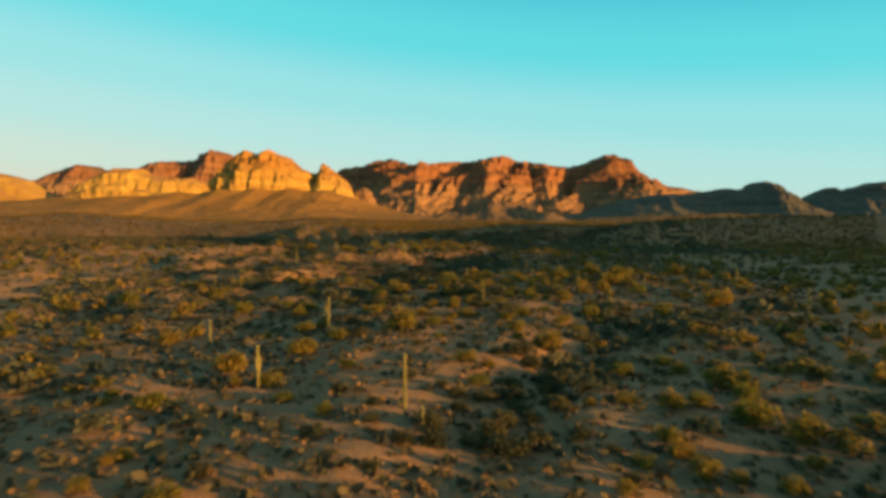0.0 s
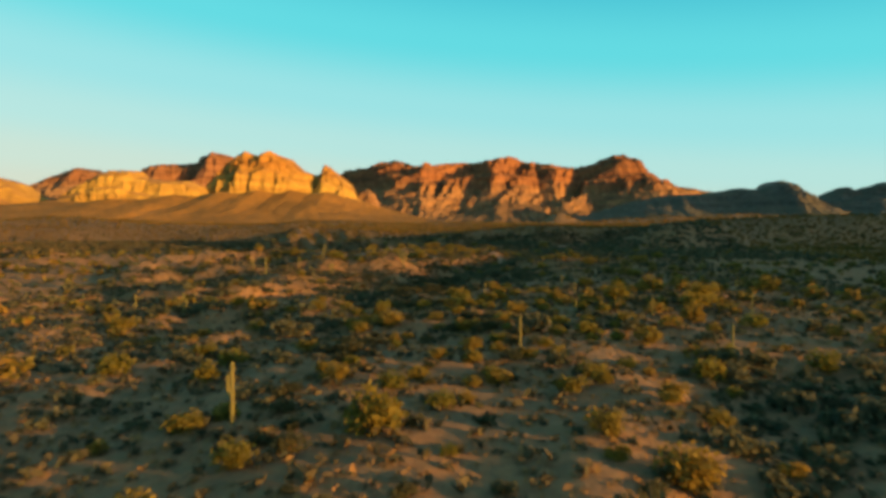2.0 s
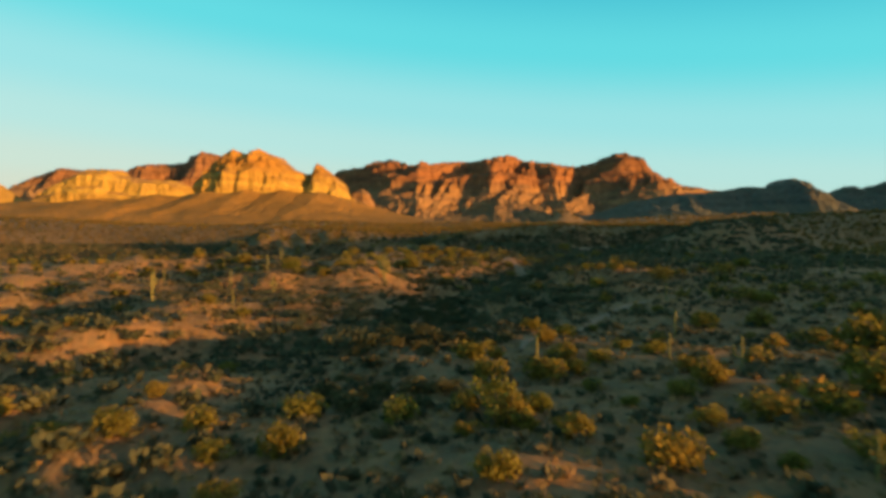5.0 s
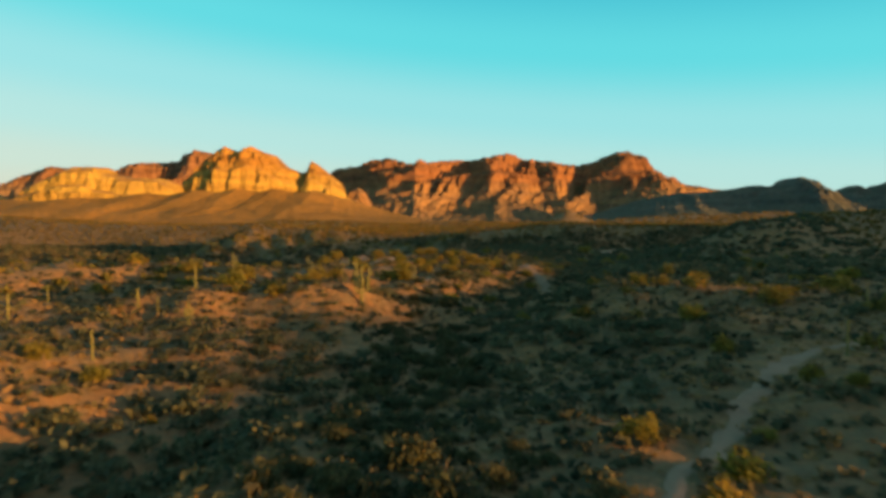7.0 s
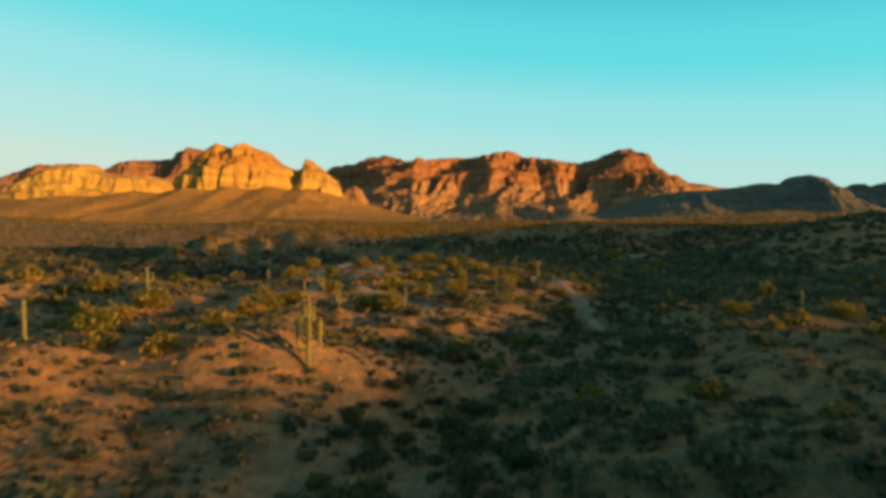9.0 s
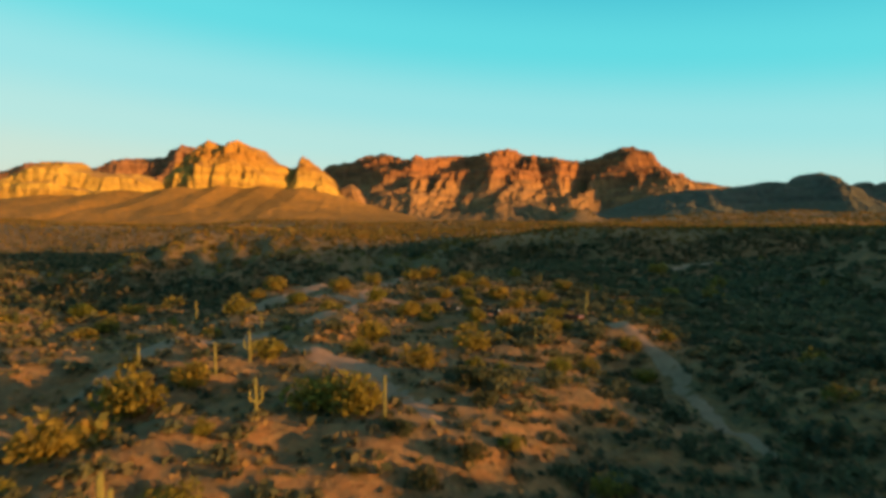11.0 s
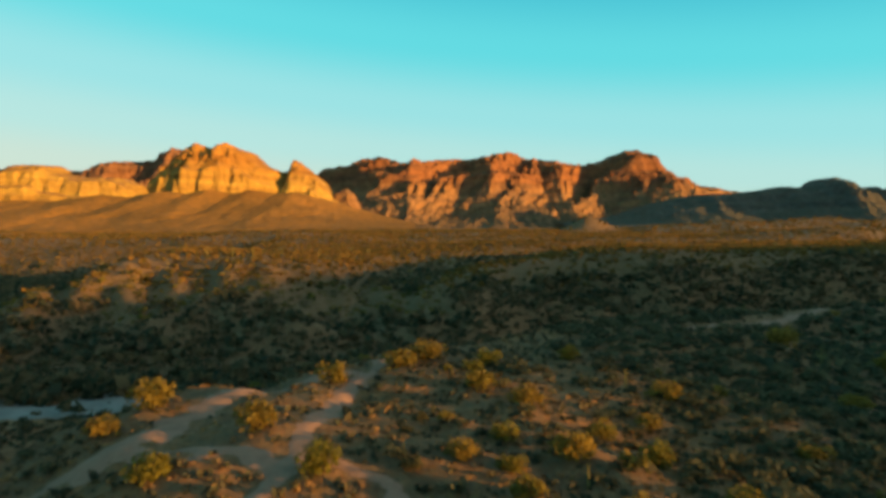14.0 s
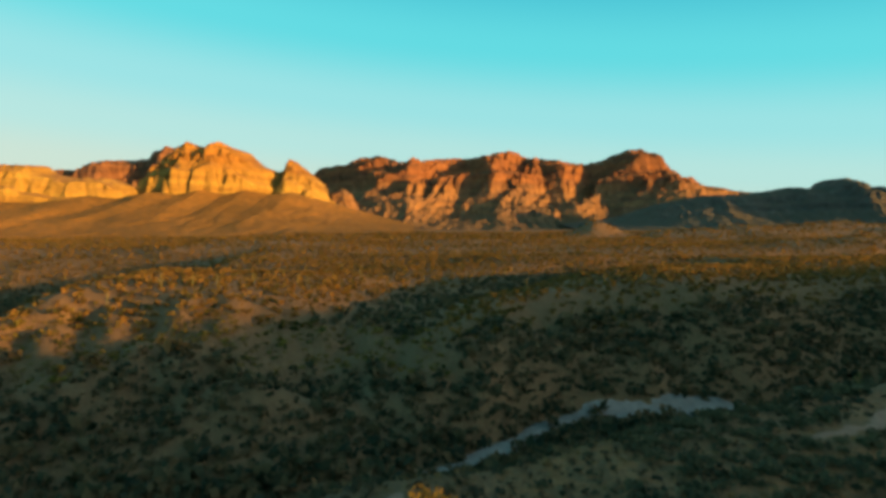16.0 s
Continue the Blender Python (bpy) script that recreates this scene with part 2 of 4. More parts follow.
def position(n):
    return n.new("ShaderNodeNewGeometry").outputs["Position"]


def desert_soil():
    m, n, l, b = shader("desert_soil")
    p = position(n)
    broad = ramp_node(n, l, noise_node(n, l, p, 0.022, 4), [(0.35, (0.20, 0.122, 0.068)), (0.55, (0.34, 0.168, 0.074)), (0.7, (0.28, 0.172, 0.100))])
    fine = ramp_node(n, l, noise_node(n, l, p, 0.5, 6, 0.7), [(0.35, (0.45, 0.42, 0.38)), (0.6, (1.0, 1.0, 1.0))])
    col = mix_node(n, l, 0.75, broad, fine, "MULTIPLY")
    # low scrub and dry grass between the bushes
    scrub = ramp_node(n, l, noise_node(n, l, p, 0.6, 7, 0.72), [(0.46, (0, 0, 0)), (0.56, (1, 1, 1))])
    col = mix_node(n, l, mix_node(n, l, 0.62, (0, 0, 0), scrub), col, (0.104, 0.088, 0.056))
    # paler towards the southern part of the mesa
    sep, pale = n.new("ShaderNodeSeparateXYZ"), n.new("ShaderNodeMapRange")
    l.new(p, sep.inputs[0])
    l.new(sep.outputs["Y"], pale.inputs[0])
    pale.inputs[1].default_value, pale.inputs[2].default_value, pale.inputs[3].default_value, pale.inputs[4].default_value = 90, 240, 0.3, 0.0
    col = mix_node(n, l, pale.outputs[0], col, (0.33, 0.220, 0.135))
    # more dry grass and brush beyond the wash
    grass = n.new("ShaderNodeMapRange")
    l.new(sep.outputs["Y"], grass.inputs[0])
    grass.inputs[1].default_value, grass.inputs[2].default_value, grass.inputs[4].default_value = 385, 425, 0.9
    col = mix_node(n, l, grass.outputs[0], col, mix_node(n, l, noise_node(n, l, p, 0.35, 6, 0.7), (0.120, 0.080, 0.048), (0.210, 0.125, 0.062)))
    straw = ramp_node(n, l, noise_node(n, l, p, 1.7, 5, 0.75), [(0.50, (0, 0, 0)), (0.60, (1, 1, 1))])
    col = mix_node(n, l, mix_node(n, l, 0.4, (0, 0, 0), straw), col, (0.30, 0.200, 0.100))
    litter = ramp_node(n, l, noise_node(n, l, p, 2.3, 4, 0.8), [(0.56, (0, 0, 0)), (0.64, (1, 1, 1))])
    col = mix_node(n, l, mix_node(n, l, 0.5, (0, 0, 0), litter), col, (0.085, 0.070, 0.042))
    l.new(col, b.inputs["Base Color"])
    bump_node(n, l, b, noise_node(n, l, p, 0.9, 7, 0.72), 1.0, 0.6)
    return m


def trail_dirt():
    m, n, l, b = shader("trail_dirt")
    p = position(n)
    col = ramp_node(n, l, noise_node(n, l, p, 0.7, 6, 0.65), [(0.3, (0.22, 0.130, 0.090)), (0.7, (0.32, 0.188, 0.130))])
    l.new(col, b.inputs["Base Color"])
    bump_node(n, l, b, noise_node(n, l, p, 3.0, 5), 0.4, 0.1)
    return m


def wash_sand():
    m, n, l, b = shader("wash_sand", 0.8)
    p = position(n)
    col = ramp_node(n, l, noise_node(n, l, p, 0.25, 6, 0.7), [(0.3, (0.15, 0.14, 0.13)), (0.7, (0.28, 0.26, 0.24))])
    l.new(col, b.inputs["Base Color"])
    bump_node(n, l, b, noise_node(n, l, p, 1.0, 5), 0.4, 0.2)
    return m


def rock(name, pale, mid, dark, bands, brush=(0.25, 0.135, 0.055)):
    m, n, l, b = shader(name, 0.9)
    p = position(n)
    mp = n.new("ShaderNodeMapping")
    mp.inputs["Scale"].default_value = (0.006, 0.006, 0.075)
    l.new(p, mp.inputs[0])
    strata = ramp_node(n, l, noise_node(n, l, mp.outputs[0], 1.0, 5, 0.6), [(0.34, dark), (0.47, mid), (0.60, pale)])
    grain = ramp_node(n, l, noise_node(n, l, p, 0.06, 7, 0.7), [(0.35, (0.50, 0.46, 0.44)), (0.62, (1, 1, 1))])
    col = mix_node(n, l, bands, strata, grain, "MULTIPLY")
    # redder, weathered caps
    high, cap = n.new("ShaderNodeSeparateXYZ"), n.new("ShaderNodeMapRange")
    l.new(p, high.inputs[0])
    l.new(high.outputs["Z"], cap.inputs[0])
    cap.inputs[1].default_value, cap.inputs[2].default_value, cap.inputs[4].default_value = 105, 145, 0.85
    col = mix_node(n, l, cap.outputs[0], col, mix_node(n, l, 1.0, col, (0.86, 0.64, 0.58), "MULTIPLY"))
    # brush on the gentler slopes
    geo = n.new("ShaderNodeNewGeometry")
    sep = n.new("ShaderNodeSeparateXYZ")
    l.new(geo.outputs["True Normal"], sep.inputs[0])
    flat = ramp_node(n, l, sep.outputs["Z"], [(0.66, (0, 0, 0)), (0.84, (1, 1, 1))])
    spots = ramp_node(n, l, noise_node(n, l, p, 0.16, 4, 0.6), [(0.40, (0.5, 0.5, 0.5)), (0.60, (1, 1, 1))])
    cover = mix_node(n, l, 1.0, flat, spots, "MULTIPLY")
    col = mix_node(n, l, cover, col, brush)
    l.new(col, b.inputs["Base Color"])
    bump_node(n, l, b, noise_node(n, l, p, 0.12, 8, 0.72), 1.0, 6.0)
    return m


def leafy(m, n, l, b, col, share=0.45):
    """Thin leaves: part of the light passes through."""
    t, mx = n.new("ShaderNodeBsdfTranslucent"), n.new("ShaderNodeMixShader")
    l.new(col, t.inputs[0])
    mx.inputs[0].default_value = share
    l.new(b.outputs[0], mx.inputs[1])
    l.new(t.outputs[0], mx.inputs[2])
    l.new(mx.outputs[0], n["Material Output"].inputs[0])


def foliage(name, a, c):
    m, n, l, b = shader(name, 0.7)
    info = n.new("ShaderNodeObjectInfo")
    geo = n.new("ShaderNodeNewGeometry")
    shade = ramp_node(n, l, info.outputs["Random"], [(0.0, a), (1.0, c)])
    grain = ramp_node(n, l, geo.outputs["Random Per Island"], [(0.0, (0.55, 0.55, 0.55)), (1.0, (1.25, 1.2, 1.1))])
    col = mix_node(n, l, 1.0, shade, grain, "MULTIPLY")
    l.new(col, b.inputs["Base Color"])
    leafy(m, n, l, b, col, 0.55)
    return m


def scrub_mix(name, stops):
    """Foliage of a whole stand: every clump by its own tone, with larger drifts."""
    m, n, l, b = shader(name, 0.75)
    geo = n.new("ShaderNodeNewGeometry")
    drift = noise_node(n, l, geo.outputs["Position"], 0.12, 2)
    mixed = n.new("ShaderNodeMath")
    mixed.operation = "MULTIPLY_ADD"
    mixed.inputs[1].default_value = 0.35
    l.new(geo.outputs["Random Per Island"], mixed.inputs[0])
    half = n.new("ShaderNodeMath")
    half.operation, half.inputs[1].default_value = "MULTIPLY", 0.65
    l.new(drift, half.inputs[0])
    l.new(half.outputs[0], mixed.inputs[2])
    col = ramp_node(n, l, mixed.outputs[0], stops)
    l.new(col, b.inputs["Base Color"])
    leafy(m, n, l, b, col)
    return m


def scree_slope():
    """Brown rubble with brush that grows in drifts."""
    m, n, l, b = shader("scree_slope", 0.95)
    p = position(n)
    broad = ramp_node(n, l, noise_node(n, l, p, 0.012, 5, 0.6), [(0.35, (0.175, 0.092, 0.021)), (0.65, (0.305, 0.148, 0.031))])
    spots = ramp_node(n, l, noise_node(n, l, p, 0.13, 6, 0.7), [(0.44, (0, 0, 0)), (0.60, (1, 1, 1))])
    col = mix_node(n, l, mix_node(n, l, 0.8, (0, 0, 0), spots), broad, (0.11, 0.070, 0.022))
    l.new(col, b.inputs["Base Color"])
    bump_node(n, l, b, noise_node(n, l, p, 0.10, 8, 0.7), 1.0, 4.0)
    return m


SCREE = scree_slope()
SOIL, DIRT, SAND = desert_soil(), trail_dirt(), wash_sand()
TUFF = rock("pale_tuff", (0.41, 0.275, 0.062), (0.35, 0.22, 0.050), (0.26, 0.15, 0.040), 0.6)
REDROCK = rock("red_rock", (0.305, 0.172, 0.080), (0.24, 0.132, 0.067), (0.152, 0.097, 0.063), 0.7, (0.11, 0.078, 0.040))
DARKROCK = rock("dark_rock", (0.15, 0.135, 0.115), (0.11, 0.105, 0.092), (0.075, 0.075, 0.068), 0.7, (0.085, 0.08, 0.055))
BROWNROCK = rock("brown_rock", (0.27, 0.17, 0.095), (0.21, 0.13, 0.075), (0.14, 0.09, 0.06), 0.7, (0.14, 0.09, 0.05))
GOLD = foliage("golden_green_leaf", (0.160, 0.160, 0.030), (0.25, 0.178, 0.038))
OLIVE = foliage("olive_leaf", (0.050, 0.064, 0.038), (0.105, 0.098, 0.046))
SCRUB = scrub_mix("scrub_leaf", [(0.30, (0.045, 0.052, 0.022)), (0.43, (0.11, 0.10, 0.028)), (0.53, (0.18, 0.15, 0.030)), (0.66, (0.25, 0.15, 0.036))])
DARKSCRUB = scrub_mix("dark_scrub_leaf", [(0.30, (0.050, 0.064, 0.044)), (0.60, (0.12, 0.115, 0.062))])
TUFT = scrub_mix("tuft_leaf", [(0.30, (0.036, 0.044, 0.030)), (0.46, (0.068, 0.068, 0.042)), (0.60, (0.115, 0.095, 0.054))])
BANKSCRUB = scrub_mix("bank_scrub_leaf", [(0.30, (0.034, 0.050, 0.033)), (0.44, (0.068, 0.074, 0.042)), (0.60, (0.155, 0.110, 0.056))])
GRASS = scrub_mix("dry_grass_blade", [(0.30, (0.14, 0.100, 0.050)), (0.45, (0.22, 0.145, 0.064)), (0.60, (0.31, 0.180, 0.075))])
CARPET = scrub_mix("terrace_scrub_leaf", [(0.30, (0.062, 0.066, 0.024)), (0.44, (0.130, 0.098, 0.028)), (0.60, (0.215, 0.122, 0.032))])
BARK, _n, _l, _b = shader("bark", 0.9)
_b.inputs["Base Color"].default_value = (0.09, 0.07, 0.045, 1)


def cactus_skin():
    m, n, l, b = shader("cactus_skin", 0.6)
    p = n.new("ShaderNodeTexCoord").outputs["Object"]
    l.new(ramp_node(n, l, noise_node(n, l, p, 1.5, 4), [(0.3, (0.12, 0.115, 0.040)), (0.7, (0.18, 0.155, 0.050))]), b.inputs["Base Color"])
    return m


CACTUS = cactus_skin()


# ---- building helpers ----
def grid_mesh(name, X, Y, Z, mat, smooth=True):
    r, c = X.shape
    me = bpy.data.meshes.new(name)
    me.vertices.add(r * c)
    me.vertices.foreach_set("co", np.stack([X, Y, Z], -1).astype(np.float32).ravel())
    idx = np.arange(r * c).reshape(r, c)
    quads = np.stack([idx[:-1, :-1], idx[:-1, 1:], idx[1:, 1:], idx[1:, :-1]], -1).reshape(-1, 4)
    me.loops.add(quads.size)
    me.loops.foreach_set("vertex_index", quads.ravel())
    me.polygons.add(len(quads))
    me.polygons.foreach_set("loop_start", np.arange(0, quads.size, 4))
    me.polygons.foreach_set("loop_total", np.full(len(quads), 4))
    me.polygons.foreach_set("use_smooth", np.full(len(quads), smooth))
    me.materials.append(mat)
    me.update(calc_edges=True)
    me.validate()
    return me


def soup_mesh(name, V, quads, mat):
    """A mesh of loose four-cornered pieces from arrays."""
    me = bpy.data.meshes.new(name)
    me.vertices.add(len(V))
    me.vertices.foreach_set("co", V.astype(np.float32).ravel())
    me.loops.add(quads.size)
    me.loops.foreach_set("vertex_index", quads.ravel())
    me.polygons.add(len(quads))
    me.polygons.foreach_set("loop_start", np.arange(0, quads.size, 4))
    me.polygons.foreach_set("loop_total", np.full(len(quads), 4))
    me.materials.append(mat)
    me.update(calc_edges=True)
    return me


def part(name, bm, material, parent, label=""):
    me = bpy.data.meshes.new(name)
    bm.to_mesh(me)
    bm.free()
    me.materials.append(material)
    ob = new(name, me)
    ob.parent = parent
    return tagged(ob, label)


# ---- ground ----
def spread(inner, step, outer, growth, start=0.0):
    """Coordinates with even steps up to inner, then growing ones up to outer."""
    out, v, d = [], start, step
    while v < outer:
        out.append(v)
        v += d
        if v > inner:
            d *= growth
    return out + [outer]


xs = spread(75, 1.45, 4800, 1.05)
xs = np.array([-v for v in reversed(xs[1:])] + xs)
ys = np.array([-4800, -3000, -1800, -1000, -600, -350, -200, -120, -80, -60, -45, -32, -22, -14, -7] + spread(530, 1.45, 4800, 1.024))
GX, GY = np.meshgrid(xs, ys)
ground = new("ground", grid_mesh("ground", GX, GY, height(GX, GY), SOIL))
tagged(ground, "tan and reddish desert soil with gullies and low scrub", "ground", kind="structure")


def shade_ridge():
    """An added ridge, out of view, that keeps the low sun from the hollows and the valley."""
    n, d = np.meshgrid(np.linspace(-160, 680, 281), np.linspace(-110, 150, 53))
    crest = np.interp(n, [p[0] for p in SHADE_RIDGE], [p[1] for p in SHADE_RIDGE]) + 0.5 * fbm(n / 19, n * 0, 301, 3)
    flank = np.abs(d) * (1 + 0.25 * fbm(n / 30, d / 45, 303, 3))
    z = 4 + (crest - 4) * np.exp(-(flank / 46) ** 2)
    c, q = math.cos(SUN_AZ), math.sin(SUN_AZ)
    return new("unseen_shade_ridge", grid_mesh("unseen_shade_ridge", q * (330 + d) + c * n, q * n - c * (330 + d), z, BROWNROCK))


tagged(shade_ridge(), "unseen brown rocky ridge added to shade the mesa and valley", "ridge", kind="structure")


def strip(name, line, half, mat, lift, steps=1.2, rag=0.35):
    """A ribbon of bare ground laid along a line of points."""
    P = [Vector((*p[:2], 0)) for p in line]
    pts = []
    for k in range(len(P) - 1):
        a, b = P[max(k - 1, 0)], P[min(k + 2, len(P) - 1)]
        n = max(2, int((P[k + 1] - P[k]).length / steps))
        for i in range(n):
            u = i / n
            pts.append(0.5 * ((2 * P[k]) + (P[k + 1] - a) * u + (2 * a - 5 * P[k] + 4 * P[k + 1] - b) * u * u
                              + (3 * P[k] - a - 3 * P[k + 1] + b) * u ** 3))
    pts.append(P[-1])
    rows = []
    for i, p in enumerate(pts):
        t = (pts[min(i + 1, len(pts) - 1)] - pts[max(i - 1, 0)]).normalized()
        s = Vector((t.y, -t.x, 0))
        wl_ = half * (1 + rag * float(vnoise(i * 0.37, 0.5, 7))) * min(1, 0.3 + 0.2 * min(i, len(pts) - 1 - i))
        wr_ = half * (1 + rag * float(vnoise(i * 0.37, 9.5, 8))) * min(1, 0.3 + 0.2 * min(i, len(pts) - 1 - i))
        rows.append([p - s * wl_ + s * (wl_ + wr_) * j / 8 for j in range(9)])
    X = np.array([[v.x for v in r] for r in rows])
    Y = np.array([[v.y for v in r] for r in rows])
    rise = lift * np.sin(np.linspace(0, math.pi, 9))[None, :] - 0.03
    return new(name, grid_mesh(name, X, Y, height(X, Y) + rise, mat))


for line, half in TRAILS:
    tagged(strip("trail", line, half, DIRT, 0.12, 1.0, 0.95), "pale bare dirt trail worn through the desert scrub", "trail", "dirt trails", kind="structure")
for west, east, half in ((-300, -44, 6.2), (0, 74, 3.4)):
    wash_line = [(x, float(river_y(x))) for x in range(west, east, 6)]
    tagged(strip("dry_wash", wash_line, half, SAND, 0.35, 3.0, 0.9), "pale grey sandy wash along the valley floor", "wash", kind="structure")


# ---- mountains ----
def massif(name, crest, front, depth, foot, cliff_low, cliff_high, mat, seed, label, rib=14.0, nx=420, ny=110, foot_z=18.0, plan=((0, 0),), wide=1.0, scree=0.05, rough=1.0, skew=0.0, ledges=0.5, rugged=1.0):
    """A mountain: an apron of scree, two cliffs with a bench between them, a top and a back slope, cut by gullies and spurs.
    plan: (x, metres) by which the front stands back; crest: (x, height) along it; cliff_low, cliff_high: the band of the cliffs as shares of the height."""
    cx, cz = [c[0] for c in crest], [c[1] for c in crest]
    x = np.linspace(cx[0], cx[-1], nx)
    H = np.interp(x, cx, cz) - foot_z
    H = np.maximum(H + rough * (0.015 * H * fbm(x / 30, x * 0, seed, 3) + 0.9 * fbm(x / 9, x * 0, seed + 3, 2) * np.clip(H / 40, 0, 1)), 1)
    top = depth * 1.25 + 4 * rib
    d = np.concatenate([np.linspace(-foot, -0.12 * foot, int(ny * 0.28)), np.linspace(-0.11 * foot, depth * 1.05, int(ny * 0.58)), np.linspace(depth * 1.1, top * 2.0, ny - int(ny * 0.86))])
    X, D = np.meshgrid(x, d)
    Hh = np.broadcast_to(H, X.shape)
    Y = front + D + np.interp(X, [q[0] for q in plan], [q[1] for q in plan])
    scale = (0.35 + 0.65 * Hh / H.max())

    def gully(size, sd, stretch=2.2):
        return 1 - 2.2 * np.abs(fbm((X - skew * D) / (size * wide), Y / (size * wide * stretch), sd, 3))
    bite = rib * scale * (2.4 * gully(170, seed + 11) + 0.95 * rugged * gully(62, seed + 12) + 0.3 * rugged * gully(24, seed + 13, 1.4))
    warp = X - skew * D + 22 * wide * fbm(D / 17, X / 50, seed + 16, 3)
    blocks = fbm(warp / (34 * wide), D / 14, seed + 17, 4)
    e = D + bite * ease(-0.75 * foot, 0.0, D) + 0.05 * depth * vnoise(X / 7, Y / 7, seed + 14) + 0.45 * rib * scale * blocks * ease(-0.1 * foot, 0.1 * depth, D)
    lo, hi = cliff_low, cliff_high
    mid = lo + (hi - lo) * (0.52 + 0.16 * vnoise(X / 120, X * 0, seed + 15))
    t = np.clip((e + foot) / foot, 0, 1)
    share = (lo * t ** 1.8 + (mid - lo) * np.clip(e / (0.20 * depth), 0, 1) ** 0.85 + 0.14 * (hi - lo) * np.clip((e / depth - 0.20) / 0.24, 0, 1)
             + (0.86 * hi + 0.14 * lo - mid) * np.clip((e / depth - 0.44) / 0.18, 0, 1) ** 0.85 + (1 - hi) * np.clip((e / depth - 0.62) / 0.38, 0, 1) ** 0.7)
    # harder and softer layers step the cliffs
    phase = 6.2832 * (9 * share + 0.5 * fbm(X / 90, Y / 90, seed + 18, 2))
    share = share + ledges * np.sin(phase) / 56.5 * ease(0.6 * lo, lo, share)
    share = share * (1 - ease(top, top * 2.0, D))
    Z = foot_z - 3 + (Hh + 3) * share
    Z = Z - scree * Hh * np.abs(fbm((X - 0.12 * D) / 42, Y / 130, seed + 19, 4)) * np.sin(np.pi * np.clip(t, 0, 1)) * (e < 0)
    ob = new(name, grid_mesh(name, X, Y, Z, mat, smooth=False))
    return tagged(ob, label, "mountain", kind="structure")


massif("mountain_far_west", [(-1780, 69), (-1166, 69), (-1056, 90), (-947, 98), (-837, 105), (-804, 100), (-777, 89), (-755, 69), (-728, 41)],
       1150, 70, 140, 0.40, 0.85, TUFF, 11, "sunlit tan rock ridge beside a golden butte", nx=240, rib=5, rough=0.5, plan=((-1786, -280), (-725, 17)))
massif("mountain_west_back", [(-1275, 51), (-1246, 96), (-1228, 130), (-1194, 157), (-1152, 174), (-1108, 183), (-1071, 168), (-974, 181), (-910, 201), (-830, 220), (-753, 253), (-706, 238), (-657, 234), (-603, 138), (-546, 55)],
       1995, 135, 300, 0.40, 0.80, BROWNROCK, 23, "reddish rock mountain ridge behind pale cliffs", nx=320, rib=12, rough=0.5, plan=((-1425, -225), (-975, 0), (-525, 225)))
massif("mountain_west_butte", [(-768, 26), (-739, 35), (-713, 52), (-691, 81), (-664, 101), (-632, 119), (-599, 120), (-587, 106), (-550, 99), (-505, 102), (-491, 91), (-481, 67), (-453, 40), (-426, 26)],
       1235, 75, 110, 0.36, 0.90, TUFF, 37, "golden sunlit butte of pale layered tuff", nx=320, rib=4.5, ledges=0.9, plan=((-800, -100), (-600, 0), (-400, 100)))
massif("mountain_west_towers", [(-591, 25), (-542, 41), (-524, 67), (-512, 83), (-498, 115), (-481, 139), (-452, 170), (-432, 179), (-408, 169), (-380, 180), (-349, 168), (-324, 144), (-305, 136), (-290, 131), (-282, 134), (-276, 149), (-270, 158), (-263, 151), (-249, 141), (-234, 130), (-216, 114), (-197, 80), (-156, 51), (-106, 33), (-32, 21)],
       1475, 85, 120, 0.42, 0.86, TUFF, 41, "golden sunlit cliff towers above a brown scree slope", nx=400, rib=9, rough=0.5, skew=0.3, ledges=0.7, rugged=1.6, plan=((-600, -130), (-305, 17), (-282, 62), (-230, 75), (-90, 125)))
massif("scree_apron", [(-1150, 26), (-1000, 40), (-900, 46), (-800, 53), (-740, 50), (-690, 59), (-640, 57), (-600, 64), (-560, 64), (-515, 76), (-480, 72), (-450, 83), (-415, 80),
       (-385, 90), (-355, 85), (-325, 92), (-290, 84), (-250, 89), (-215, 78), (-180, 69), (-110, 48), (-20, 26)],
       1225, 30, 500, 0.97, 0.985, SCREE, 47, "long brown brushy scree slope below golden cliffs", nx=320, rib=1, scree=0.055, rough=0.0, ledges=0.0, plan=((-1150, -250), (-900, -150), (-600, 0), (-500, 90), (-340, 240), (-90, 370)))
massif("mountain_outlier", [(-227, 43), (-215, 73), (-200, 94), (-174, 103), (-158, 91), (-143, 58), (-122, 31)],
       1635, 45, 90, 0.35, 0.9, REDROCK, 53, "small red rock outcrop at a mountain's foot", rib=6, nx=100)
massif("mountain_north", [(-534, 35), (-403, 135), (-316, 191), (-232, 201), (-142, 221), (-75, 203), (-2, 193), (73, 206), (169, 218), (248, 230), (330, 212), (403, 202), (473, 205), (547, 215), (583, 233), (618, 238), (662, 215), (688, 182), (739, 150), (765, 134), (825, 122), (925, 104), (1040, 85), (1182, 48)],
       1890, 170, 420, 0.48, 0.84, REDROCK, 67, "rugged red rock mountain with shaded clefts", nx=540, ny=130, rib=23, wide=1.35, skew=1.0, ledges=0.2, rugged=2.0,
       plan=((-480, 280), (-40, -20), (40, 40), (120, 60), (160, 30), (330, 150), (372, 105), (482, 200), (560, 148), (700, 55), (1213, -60)))
